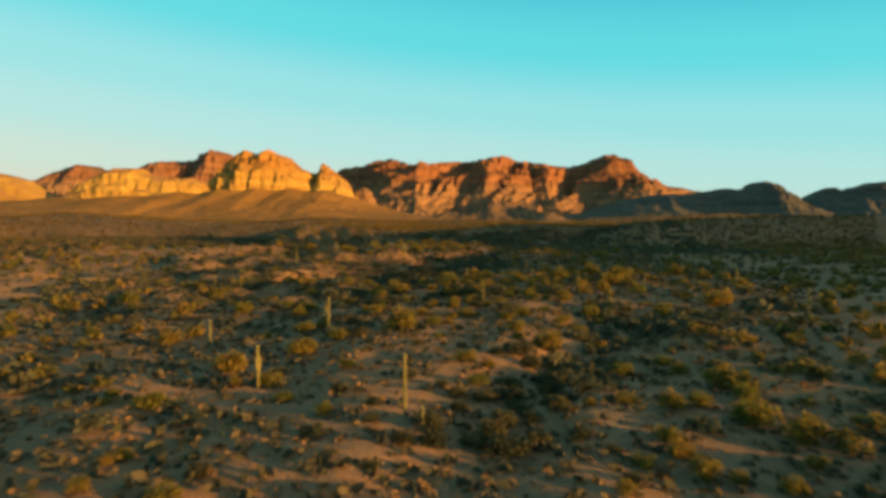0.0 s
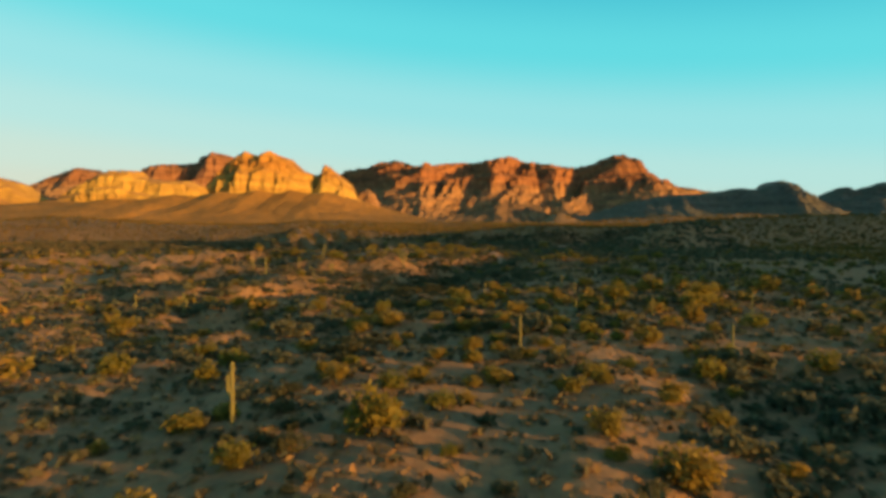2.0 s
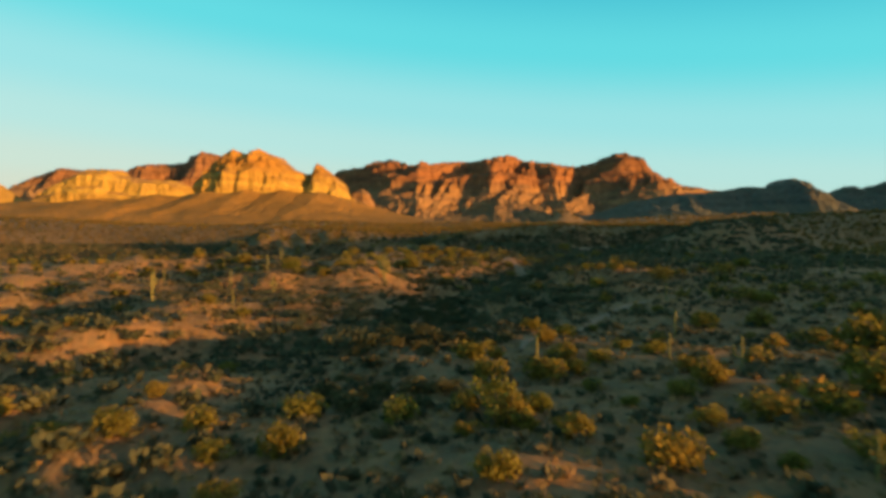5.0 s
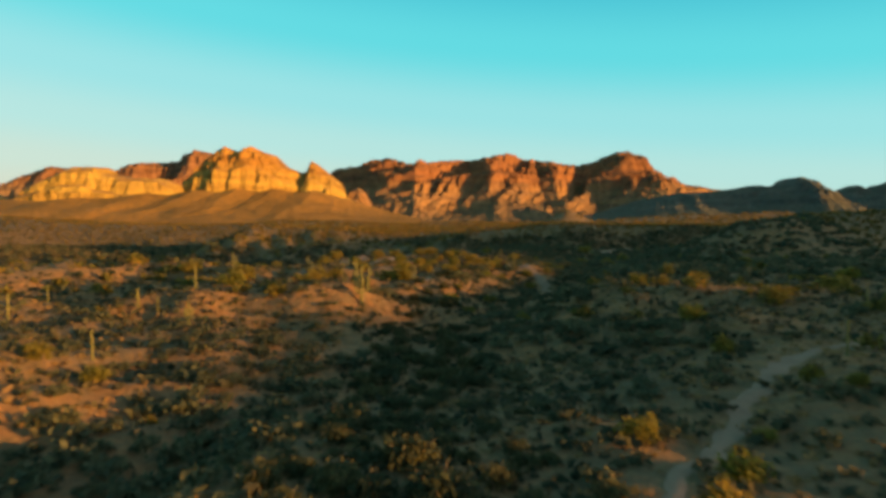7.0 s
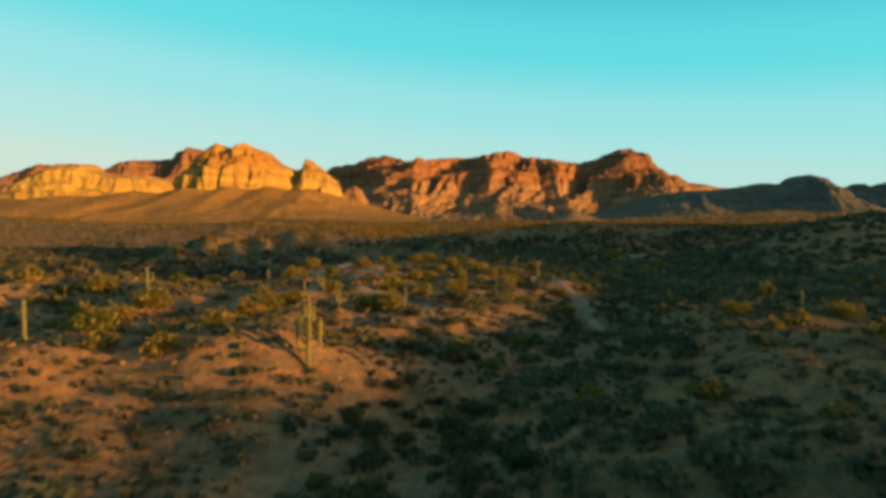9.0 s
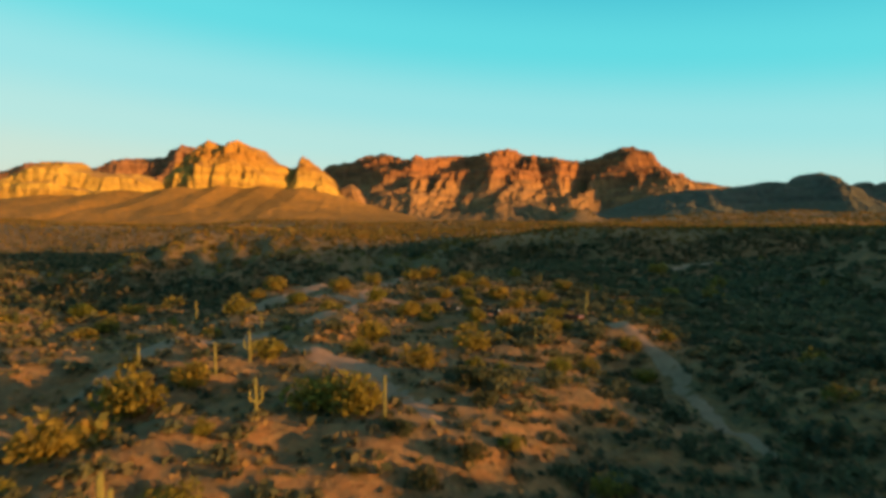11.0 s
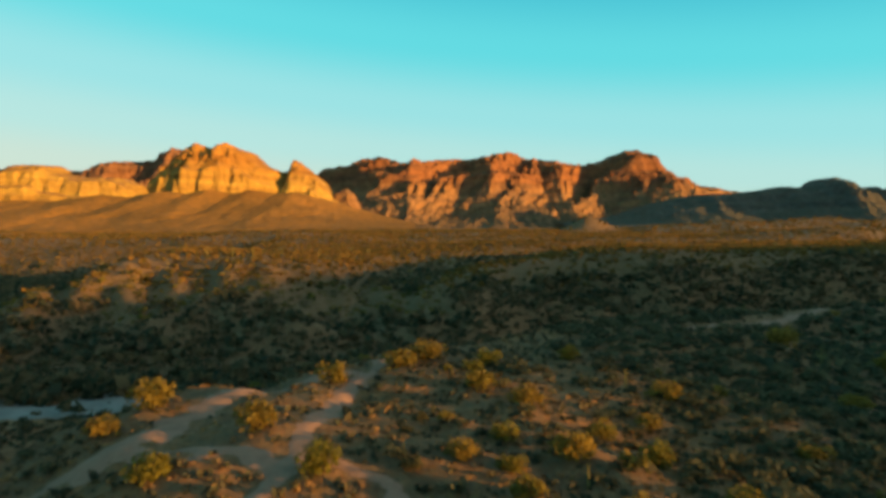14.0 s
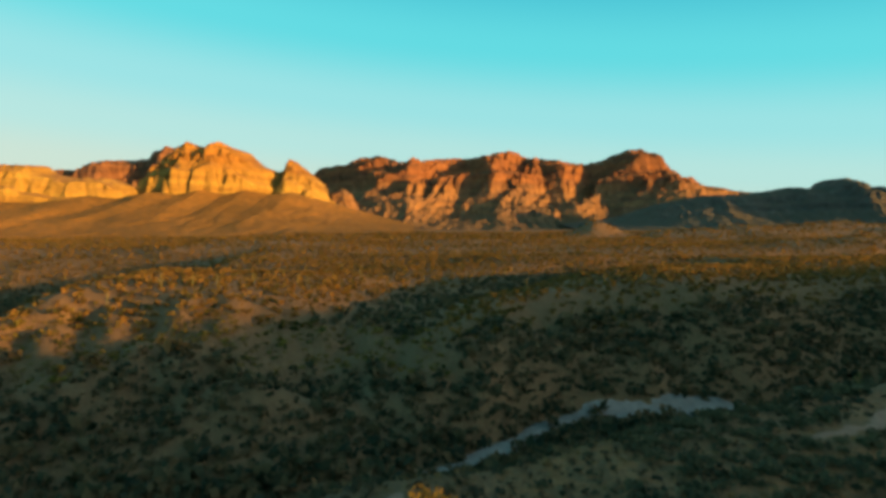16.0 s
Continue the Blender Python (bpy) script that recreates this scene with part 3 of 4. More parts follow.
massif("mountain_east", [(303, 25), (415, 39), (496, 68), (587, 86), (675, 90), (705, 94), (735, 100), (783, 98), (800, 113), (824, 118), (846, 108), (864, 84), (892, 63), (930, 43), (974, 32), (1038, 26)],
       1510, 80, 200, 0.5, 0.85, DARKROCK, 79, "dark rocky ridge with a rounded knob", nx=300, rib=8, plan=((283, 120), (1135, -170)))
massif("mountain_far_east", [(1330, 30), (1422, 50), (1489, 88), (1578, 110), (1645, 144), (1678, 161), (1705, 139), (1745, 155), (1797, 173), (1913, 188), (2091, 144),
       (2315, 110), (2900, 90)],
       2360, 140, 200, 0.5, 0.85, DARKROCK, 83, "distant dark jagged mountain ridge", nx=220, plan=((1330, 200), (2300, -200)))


# ---- plants ----
rng = np.random.default_rng(7)


def crown(n, rx, ry, rz, leaf, lumps, seed, lift=0.35):
    """Leaf clumps, four corners each, over the lumps of an uneven crown that starts near the ground."""
    r = np.random.default_rng(seed)
    a = r.uniform(0, 2 * np.pi, lumps)
    rad = np.sqrt(r.uniform(0.05, 1, lumps)) * 0.62
    centre = np.stack([rx * rad * np.cos(a), ry * rad * np.sin(a), rz * (lift + r.uniform(0.0, 0.42, lumps) * (1.1 - rad))], 1)
    size = r.uniform(0.26, 0.44, lumps)
    k = r.integers(0, lumps, n)
    d = r.normal(size=(n, 3))
    d /= np.linalg.norm(d, axis=1)[:, None]
    d[:, 2] = np.abs(d[:, 2]) * np.where(r.random(n) < 0.75, 1, -0.6)
    shell = r.uniform(0.55, 1.08, n) ** 0.6
    c = centre[k] + d * (size[k] * shell)[:, None] * np.array([rx, ry, rz * 0.85])
    c[:, 2] = np.maximum(c[:, 2], 0.06 * rz)
    u = r.normal(size=(n, 3)) + 0.6 * np.cross(d, [0, 0, 1.0])
    u /= np.linalg.norm(u, axis=1)[:, None]
    v = np.cross(u, r.normal(size=(n, 3)) + 0.8 * d)
    v /= np.linalg.norm(v, axis=1)[:, None]
    s = leaf * r.uniform(0.6, 1.3, n)[:, None]
    q = np.stack([c - u * s, c - v * s * 0.55, c + u * s, c + v * s * 0.55], 1)
    q[:, :, 2] = np.maximum(q[:, :, 2], 0.03)
    return q.reshape(-1, 3)


def quads_of(V):
    return np.arange(len(V)).reshape(-1, 4)


def limb(bm, a, b, ra, rb, sides=6):
    """A tapered branch from a to b."""
    a, b = Vector(a), Vector(b)
    q = (b - a).to_track_quat("Z", "Y")
    rings = []
    for p, r in ((a, ra), ((a + b) / 2 + Vector((0.03, -0.02, 0.04)), (ra + rb) / 2 * 0.95), (b, rb)):
        rings.append([bm.verts.new(p + q @ Vector((r * math.cos(6.2832 * i / sides), r * math.sin(6.2832 * i / sides), 0))) for i in range(sides)])
    for lo, hi in zip(rings, rings[1:]):
        for i in range(sides):
            bm.faces.new((lo[i], lo[(i + 1) % sides], hi[(i + 1) % sides], hi[i]))
    bm.faces.new(rings[-1])


def bush(name, wide, tall, n, leaf, lumps, seed, mat, stem_name, crown_name, lift):
    root = new(name)
    r = random.Random(seed)
    bm = bmesh.new()
    for k in range(5):
        a = 6.2832 * k / 5 + r.uniform(-0.4, 0.4)
        out, up = wide * r.uniform(0.22, 0.36), tall * r.uniform(0.45, 0.7)
        mid = (out * 0.4 * math.cos(a), out * 0.4 * math.sin(a), up * 0.45)
        limb(bm, (0.08 * math.cos(a), 0.08 * math.sin(a), -0.3), mid, 0.07, 0.05, 4)
        limb(bm, mid, (out * math.cos(a), out * math.sin(a), up), 0.05, 0.02, 4)
    part(stem_name, bm, BARK, root)
    V = crown(n, wide / 2, wide / 2 * r.uniform(0.85, 1.1), tall, leaf, lumps, seed, lift)
    ob = new(crown_name, soup_mesh(crown_name, V, quads_of(V), mat))
    ob.parent = root
    return root


def inside_trail(x, y, margin=0.4):
    ok = np.zeros(np.shape(x), bool)
    for line, w in TRAILS:
        ok |= along(line, x, y)[0] < w + margin
    return ok | (np.abs(y - river_y(x)) < np.interp(x, [-52, -44, -4, 2, 66, 74], [6, 0, 0, 3.2, 3, 0]))


def gully_share(x, y):
    g = np.zeros(np.shape(x))
    for line, w, a, b in GULLIES + DRAWS[:1]:
        g = np.maximum(g, np.exp(-(along(line, x, y)[0] / (w * 0.9)) ** 2))
    return np.maximum(g, ease(0, 14, y - brink_y(x)) * ease(60, 30, y - river_y(x)))


def bare_share(x, y):
    """The trampled ground where the trails meet at the tip of the mesa."""
    return ease(1.25, 0.7, np.hypot((x + 23) / 12, (y - 352) / 15))


def jitter_grid(x0, x1, y0, y1, cell):
    gx, gy = np.meshgrid(np.arange(x0, x1, cell), np.arange(y0, y1, cell))
    x = gx.ravel() + rng.uniform(0, cell, gx.size)
    y = gy.ravel() + rng.uniform(0, cell, gx.size)
    return x, y


# saguaros: x, y, height, kind of shape (0 to 3)
SAGUAROS_SOUTH = [
    (-0.5, 45.2, 2.1, 1), (-2, 50.0, 4.6, 0), (-15.7, 56.8, 4.1, 2), (-26.2, 74.7, 3.4, 0), (-13.6, 84.0, 4.3, 1), (57.7, 93.6, 4.8, 1), (30.4, 104.2, 3.9, 0),
    (9.3, 107.3, 3.7, 0), (62.9, 127.1, 4.1, 1), (44.2, 127.8, 3.1, 0), (30.6, 128.7, 2.6, 0), (20.4, 130.8, 2.1, 2), (-50.4, 148.2, 3.1, 0), (25.1, 152.8, 2.9, 1),
    (21.0, 157.2, 2.4, 0), (9.6, 157.8, 3.1, 0), (25.9, 168.8, 3.5, 0), (85.8, 184.3, 4.6, 0),
]
SAGUAROS_MIDDLE = [
    (34.7, 194.9, 3.0, 0), (-42.1, 199.7, 5.4, 0), (-30.9, 202.9, 2.8, 0), (52.9, 218.6, 2.9, 0), (-29.5, 222.6, 3.3, 3), (-52.1, 223.4, 3.7, 0), (-37.6, 232.8, 2.6, 0),
    (-41.4, 235.2, 3.0, 1), (-9.7, 236.9, 5.9, 3), (-35.0, 240.0, 3.9, 0), (-57.5, 240.7, 2.8, 0), (-11.4, 245.9, 4.0, 3), (44.0, 256.7, 2.8, 2), (-11.1, 265.3, 2.9, 2),
    (-2.6, 265.2, 3.2, 0), (-15.6, 280.0, 2.8, 2), (-24.4, 277.7, 2.1, 0), (-41.3, 278.6, 4.0, 1), (-18.0, 278.0, 2.9, 0),
]
SAGUAROS_NORTH = [
    (11.8, 290.7, 2.2, 0), (-61.4, 292.7, 2.1, 0), (-19.9, 300.5, 2.1, 0), (-31.8, 311.6, 3.7, 0), (22.6, 311.8, 4.1, 0), (12.8, 329.7, 2.1, 0), (103.9, 330.5, 3.6, 0),
    (24.1, 355.8, 2.9, 0), (-80, 480, 3.9, 0), (-73, 496, 4.3, 1), (-66, 500, 4, 0), (52, 500, 3.7, 1), (-60, 503, 4, 0), (30, 505, 3.9, 0),
    (-52, 512, 4, 1), (-112, 520, 4.3, 3), (-40, 520, 4, 0), (-24, 557, 4.3, 1),
]


def rib_sweep(bm, pts, radius, ribs=11):
    """A ribbed, round-topped column along a line of points."""
    n = ribs * 2
    rings = []
    for i, p in enumerate(pts):
        p = Vector(p)
        t = (Vector(pts[min(i + 1, len(pts) - 1)]) - Vector(pts[max(i - 1, 0)])).normalized()
        q = t.to_track_quat("Z", "Y")
        left = (len(pts) - 1 - i)
        r = radius * (1.0 if left > 2 else (0.92, 0.62, 0.15)[2 - left]) * (0.86 if i == 0 else 1.0)
        rings.append([bm.verts.new(p + q @ Vector((r * (1 if k % 2 else 0.84) * math.cos(6.2832 * k / n), r * (1 if k % 2 else 0.84) * math.sin(6.2832 * k / n), 0)))
                      for k in range(n)])
    for lo, hi in zip(rings, rings[1:]):
        for k in range(n):
            bm.faces.new((lo[k], lo[(k + 1) % n], hi[(k + 1) % n], hi[k]))
    bm.faces.new(rings[-1])


ARMS = [[], [(0.4, 0.42, 0.35)], [(0.3, 0.38, 0.34), (3.5, 0.45, 0.28)], [(0.1, 0.33, 0.46), (2.2, 0.40, 0.40), (3.4, 0.34, 0.48), (5.0, 0.46, 0.3)]]


def saguaro(shape, tall, seed):
    root = new("saguaro_cactus")
    r = random.Random(seed)
    lean = (r.uniform(-0.02, 0.02), r.uniform(-0.02, 0.02))
    bm = bmesh.new()
    zs = [-0.4, 0.2, tall * 0.3, tall * 0.6, tall * 0.85, tall - 0.22, tall - 0.06, tall]
    rib_sweep(bm, [(lean[0] * z, lean[1] * z, z) for z in zs], 0.16)
    part("trunk", bm, CACTUS, root)
    for a, at, up in ARMS[shape]:
        z0, c, s = tall * at, math.cos(a), math.sin(a)
        out = 0.75 + r.uniform(-0.1, 0.15)
        path = [(0.15 * c, 0.15 * s, z0), (0.45 * c, 0.45 * s, z0 + 0.02), (out * c, out * s, z0 + 0.22), (out * 1.04 * c, out * 1.04 * s, z0 + 0.7)]
        top = z0 + 0.7 + tall * up * 0.6
        path += [(out * 1.05 * c, out * 1.05 * s, z) for z in (top - 0.3, top - 0.15, top - 0.04, top)]
        bm = bmesh.new()
        rib_sweep(bm, path, 0.125, 9)
        part("arm", bm, CACTUS, root)
    return root


SAG_LABEL = ["tall armless saguaro cactus on the desert slope", "saguaro cactus with one upturned arm", "saguaro cactus with two upturned arms",
             "saguaro cactus with four upturned arms like a candelabra"]
sag_kinds = [saguaro(k, 5.0, 100 + k) for k in range(4)]
for k, ob in enumerate(sag_kinds):
    tagged(ob, SAG_LABEL[k], "cactus", "saguaro cacti")
used = set()
extra_x, extra_y = jitter_grid(-230, 230, 20, 640, 34)
keep = (rng.random(extra_x.size) < 0.22) & (np.abs(extra_x) < 18 + 0.62 * extra_y) & ~inside_trail(extra_x, extra_y, 2) & (gully_share(extra_x, extra_y) < 0.5)
keep &= (np.abs(extra_x) > 24) | (extra_y > 480)
spots = SAGUAROS_SOUTH + SAGUAROS_MIDDLE + SAGUAROS_NORTH + [(float(x), float(y), float(rng.uniform(2.6, 4.0)), int(rng.integers(0, 4) % 3)) for x, y in zip(extra_x[keep], extra_y[keep])]
for x, y, h, k in spots:
    m = pose(x, y, float(height(x, y)), 0, 0, float(rng.uniform(0, 360)))
    if k in used:
        ob = copy_thing(sag_kinds[k], m)
    else:
        ob = sag_kinds[k]
        ob.matrix_basis = m
        used.add(k)
    ob.scale = (h / 5.0 * 0.9 + 0.1, h / 5.0 * 0.9 + 0.1, h / 5.0)

# bushes that stand near the flight, each a thing of its own
gold_kinds = [bush("palo_verde_bush", 2.9, 2.0, 660, 0.145, 28, 11 + k, GOLD, "trunk", "crown", 0.14) for k in range(4)]
olive_kinds = [bush("mesquite_bush", 3.0, 1.7, 470, 0.16, 26, 31 + k, OLIVE, "trunk", "crown", 0.12) for k in range(4)]
for ob in gold_kinds:
    tagged(ob, "golden green rounded palo verde bush on dry soil", "bush", "golden desert bushes")
for ob in olive_kinds:
    tagged(ob, "dark olive spreading mesquite bush in a gully", "bush", "dark desert bushes")

# golden bushes that stand out: x, y, width
GOLD_FORE = [
    (-18.0, 57.3, 1.6), (4.6, 57.4, 1.7), (-14.7, 57.8, 2.0), (-8.1, 61.9, 1.5), (26.3, 64.3, 1.8), (20.3, 64.9, 2.0), (25.8, 68.0, 1.9), (-14.4, 69.7, 3.2), (39.1, 76.0, 3.0),
    (-31.5, 76.2, 2.9), (-11.3, 77.2, 2.3), (21.6, 77.9, 1.6), (-3.7, 82.0, 4.0), (11.7, 93.2, 2.2), (-3.2, 93.3, 2.2), (3.3, 94.6, 1.7), (-20.4, 98.1, 2.5), (-9.7, 98.4, 1.8),
    (25.9, 98.9, 2.8), (-29.5, 100.1, 2.8), (-7.6, 100.2, 1.4), (38.5, 102.4, 2.9), (0.6, 102.7, 1.8), (9.5, 103.0, 1.8), (30.5, 105.4, 2.3), (-20.4, 106.2, 2.7), (50.0, 107.7, 4.3),
    (4.1, 109.3, 2.3), (-4.0, 109.3, 1.3), (-13.8, 110.7, 2.1), (-54.7, 115.2, 3.3), (14.7, 115.5, 2.0), (33.7, 116.0, 1.9),
]
GOLD_SLOPE = [
    (-3.1, 117.8, 1.4), (39.6, 118.2, 2.5), (9.2, 118.8, 1.3), (19.0, 119.6, 1.5), (25.3, 123.1, 2.3), (0.9, 123.9, 1.6), (20.8, 124.2, 2.0), (34.5, 124.3, 3.3), (9.2, 124.4, 2.2),
    (0.4, 127.2, 1.8), (-11.1, 128.3, 2.2), (24.1, 130.3, 2.3), (-43.8, 130.5, 3.6), (-9.4, 131.8, 2.0), (3.4, 132.1, 2.0), (17.8, 132.8, 1.4), (39.0, 133.6, 4.4), (-11.5, 137.4, 1.8),
    (8.3, 138.1, 2.3), (-8.1, 138.5, 2.5), (16.5, 139.3, 1.6), (-18.2, 140.1, 2.3), (-22.4, 141.1, 1.9), (29.5, 142.7, 3.9), (44.6, 144.8, 4.4), (-32.6, 145.9, 2.3), (-18.7, 147.4, 1.6),
    (33.2, 151.0, 2.3), (5.1, 154.4, 2.7), (15.2, 158.2, 1.9), (63.5, 159.7, 4.3), (41.9, 162.7, 4.6), (18.9, 164.1, 1.7),
]
GOLD_BOWL = [
    (15.5, 173.4, 2.1), (13.7, 175.7, 1.7), (32.7, 176.9, 2.8), (40.7, 179.8, 3.3), (12.5, 179.9, 2.1), (20.1, 180.2, 1.3), (20.6, 185.8, 1.5), (30.9, 188.1, 1.6), (28.7, 189.8, 1.6),
    (49.1, 194.3, 2.9), (-27.9, 197.2, 2.3), (-32.9, 198.1, 2.4), (27.6, 201.6, 2.1), (29.5, 213.0, 2.5), (45.2, 224.9, 3.6), (89.8, 229.4, 3.8), (14.1, 236.3, 2.3), (-22.6, 238.3, 2.8),
    (40.7, 239.9, 1.5), (-30.9, 243.7, 3.6), (35.2, 246.8, 2.2), (67.5, 247.8, 4.6), (-31.3, 249.2, 2.6), (-9.5, 251.0, 2.4), (-41.7, 252.1, 2.9), (4.1, 253.0, 2.4), (47.9, 255.0, 3.2),
    (76.4, 257.5, 3.6), (-20.7, 258.1, 4.0), (40.7, 265.6, 3.3), (-17.6, 268.1, 2.1), (-36.8, 268.6, 4.4), (-21.8, 270.4, 4.8),
]
GOLD_RISE = [
    (-7.4, 269.8, 4.6), (-48.1, 272.7, 3.1), (-19.5, 275.8, 2.9), (-4.6, 267.6, 3.4), (-0.6, 279.7, 2.9), (12.4, 281.3, 2.1), (-14.4, 281.0, 2.7), (16.5, 286.6, 2.4), (4.8, 289.2, 3.0),
    (23.7, 291.0, 2.1), (-5.9, 292.5, 3.1), (-55.8, 293.4, 4.6), (8.7, 294.3, 1.9), (24.0, 296.4, 2.4), (-40.5, 298.2, 3.4), (29.0, 298.5, 2.1), (5.3, 299.3, 2.9), (15.0, 300.0, 3.3),
    (10.5, 304.3, 2.7), (6.8, 308.2, 2.5), (18.2, 311.2, 2.6), (-25.1, 312.6, 3.1), (-2.8, 314.8, 3.8), (-36.4, 315.7, 3.3), (1.2, 316.8, 2.6), (-47.7, 318.9, 3.0), (-14.2, 319.8, 3.8),
    (-29.2, 322.1, 4.6), (14.3, 322.9, 2.5), (23.5, 326.3, 2.6), (-56.2, 326.9, 4.1), (7.8, 327.5, 2.5), (37.8, 328.6, 3.4),
]
GOLD_TIP = [
    (-49.2, 330.1, 3.4), (-22.3, 331.6, 3.5), (-8.5, 332.1, 3.5), (7.3, 332.7, 2.3), (3.2, 334.0, 2.3), (12.7, 334.6, 3.3), (20.3, 334.9, 2.9), (-30.5, 336.2, 3.3), (36.7, 338.7, 2.6),
    (7.6, 339.2, 2.6), (-16.1, 340.8, 3.6), (-60.7, 341.4, 3.3), (17.3, 342.1, 2.7), (-32.2, 345.0, 3.3), (23.9, 346.7, 2.6), (11.1, 349.6, 3.6), (-51.2, 349.7, 4.6), (-30.8, 352.6, 4.6),
    (50.9, 353.8, 3.3), (59.8, 354.6, 4.6), (-11.9, 361.8, 3.8), (28.5, 354.9, 3.3), (6.6, 357.2, 3.4), (36.2, 357.5, 2.4), (6.6, 367.6, 2.6), (-24.0, 370.0, 1.9), (-3.7, 369.1, 4.2),
    (20.7, 370.6, 3.0), (9.2, 371.4, 3.3), (0.5, 374.7, 4.6), (-23.5, 375.4, 2.9), (71.0, 375.8, 4.6), (59.3, 384.3, 4.6),
]
# dark olive thickets: x, y, radius
THICKETS_SOUTH = [(5, 46, 4), (9, 54, 6), (14, 66, 5), (18, 75, 5), (22, 81, 5), (27, 87, 6), (35, 92, 5), (49, 101, 6), (41, 94, 6), (60, 110, 8), (31, 98, 6), (-15, 134, 5), (-7, 111, 4), (-21, 122, 4), (-12, 91, 4), (7, 124, 6),
                  (24, 123, 5), (-41, 149, 7), (-20, 137, 5), (-4, 150, 6), (-2, 172, 8), (-5, 190, 8), (-15, 205, 9), (10, 115, 5), (15, 127, 5), (36, 139, 5)]
THICKETS_NORTH = [(10, 236, 6), (14, 222, 7), (20, 243, 6), (0, 254, 5), (4, 208, 7), (-8, 206, 8), (22, 211, 5), (27, 207, 5), (10, 275, 4), (6, 271, 3), (22, 294, 3), (8, 294, 5), (11, 299, 4), (20, 298, 4),
                  (50, 372, 8), (62, 376, 8), (48, 342, 8), (45, 320, 7), (34, 340, 5), (31, 356, 5),
                  (36, 372, 6), (40, 352, 8), (52, 357, 7), (58, 392, 8), (45, 385, 7), (66, 403, 8), (13, 366, 4), (-8, 292, 4), (-2, 333, 3)]
PLACED = [(px, py, w / 2.1) for px, py, w in GOLD_FORE + GOLD_SLOPE + GOLD_BOWL + GOLD_RISE + GOLD_TIP if not inside_trail(px, py, 0.3)]
x, y = jitter_grid(-150, 150, 22, 470, 2.7)
g = gully_share(x, y)
lush = ease(-0.5, 0.6, vnoise(x / 22, y / 22, 201))
hollow = ease(0.4, -1.4, swells(x, y))
pick = rng.random(x.size)
bowl = ease(1.1, 0.85, np.hypot((x + 4) / 36, (y - 205) / 38))
valley = ease(16, 26, x - 0.5 * np.clip(310 - y, 0, 40)) * ease(255, 285, y)
tip = ease(50, 34, np.abs(x + 2)) * ease(276, 290, y) * (1 - valley)
west = ease(-12, -26, x) * ease(255, 235, y)
east = ease(-4, 8, x) * ease(190, 150, y)
is_gold = pick < (0.05 + 0.10 * lush + 0.10 * east) * (1 - 0.9 * bowl) * (1 - 0.75 * valley) * (1 - 0.3 * tip) * (1 - 0.6 * g)
thick = np.zeros(x.size)
for px, py, r in THICKETS_SOUTH + THICKETS_NORTH:
    thick = np.maximum(thick, ease(1.25, 0.55, np.hypot(x - px, y - py) / r + 0.25 * vnoise(x / 3, y / 3, 205)))
is_gold &= pick > 0.08 * thick
apart = np.full(x.size, 99.0)
for px, py, s in PLACED:
    apart = np.minimum(apart, np.hypot(x - px, y - py) - 1.1 * s)
is_gold &= apart > 1.6
is_olive = ~is_gold & (apart > 0.8) & (pick < 0.16 + 0.05 * ease(170, 120, y) + 0.18 * hollow + 0.10 * lush + 0.50 * g + 0.25 * bowl + 0.55 * valley - 0.06 * west - 0.05 * tip - 0.3 * bare_share(x, y) + 0.85 * thick)
size_cap = 1.5 - 0.35 * bowl * (1 - thick) - 0.5 * tip * (1 - thick)
open_ground = (y < brink_y(x) + 4) & ~inside_trail(x, y, 1.0) & (np.abs(x) < 22 + 0.62 * y)
size = np.clip(rng.lognormal(-0.15, 0.30, x.size), 0.4, size_cap) * np.where(is_olive & (thick < 0.3) & (g < 0.4) & (valley < 0.3), 0.72, 1.0)
order = np.argsort(np.abs(x) + 0.04 * y)


def plant(kinds, sel, limit, extra=()):
    """Copies of the kinds at the chosen spots nearest the flight; returns the spots left over."""
    chosen = [i for i in order if sel[i]]
    rows = list(extra) + [(float(x[i]), float(y[i]), float(size[i])) for i in chosen[:limit]]
    for j, (px, py, s) in enumerate(rows):
        m = pose(px, py, float(height(px, py)) - 0.05, 0, 0, float(rng.uniform(0, 360)))
        ob = kinds[j] if j < len(kinds) else copy_thing(kinds[j % len(kinds)], m)
        ob.matrix_basis = m
        ob.scale = (s * float(rng.uniform(0.9, 1.1)), s * float(rng.uniform(0.9, 1.1)), s * float(rng.uniform(0.85, 1.15)))
    rest = chosen[limit:]
    return x[rest], y[rest], size[rest]


gold_rest = plant(gold_kinds, is_gold & open_ground, 130, PLACED)
olive_rest = plant(olive_kinds, is_olive & open_ground, 295)


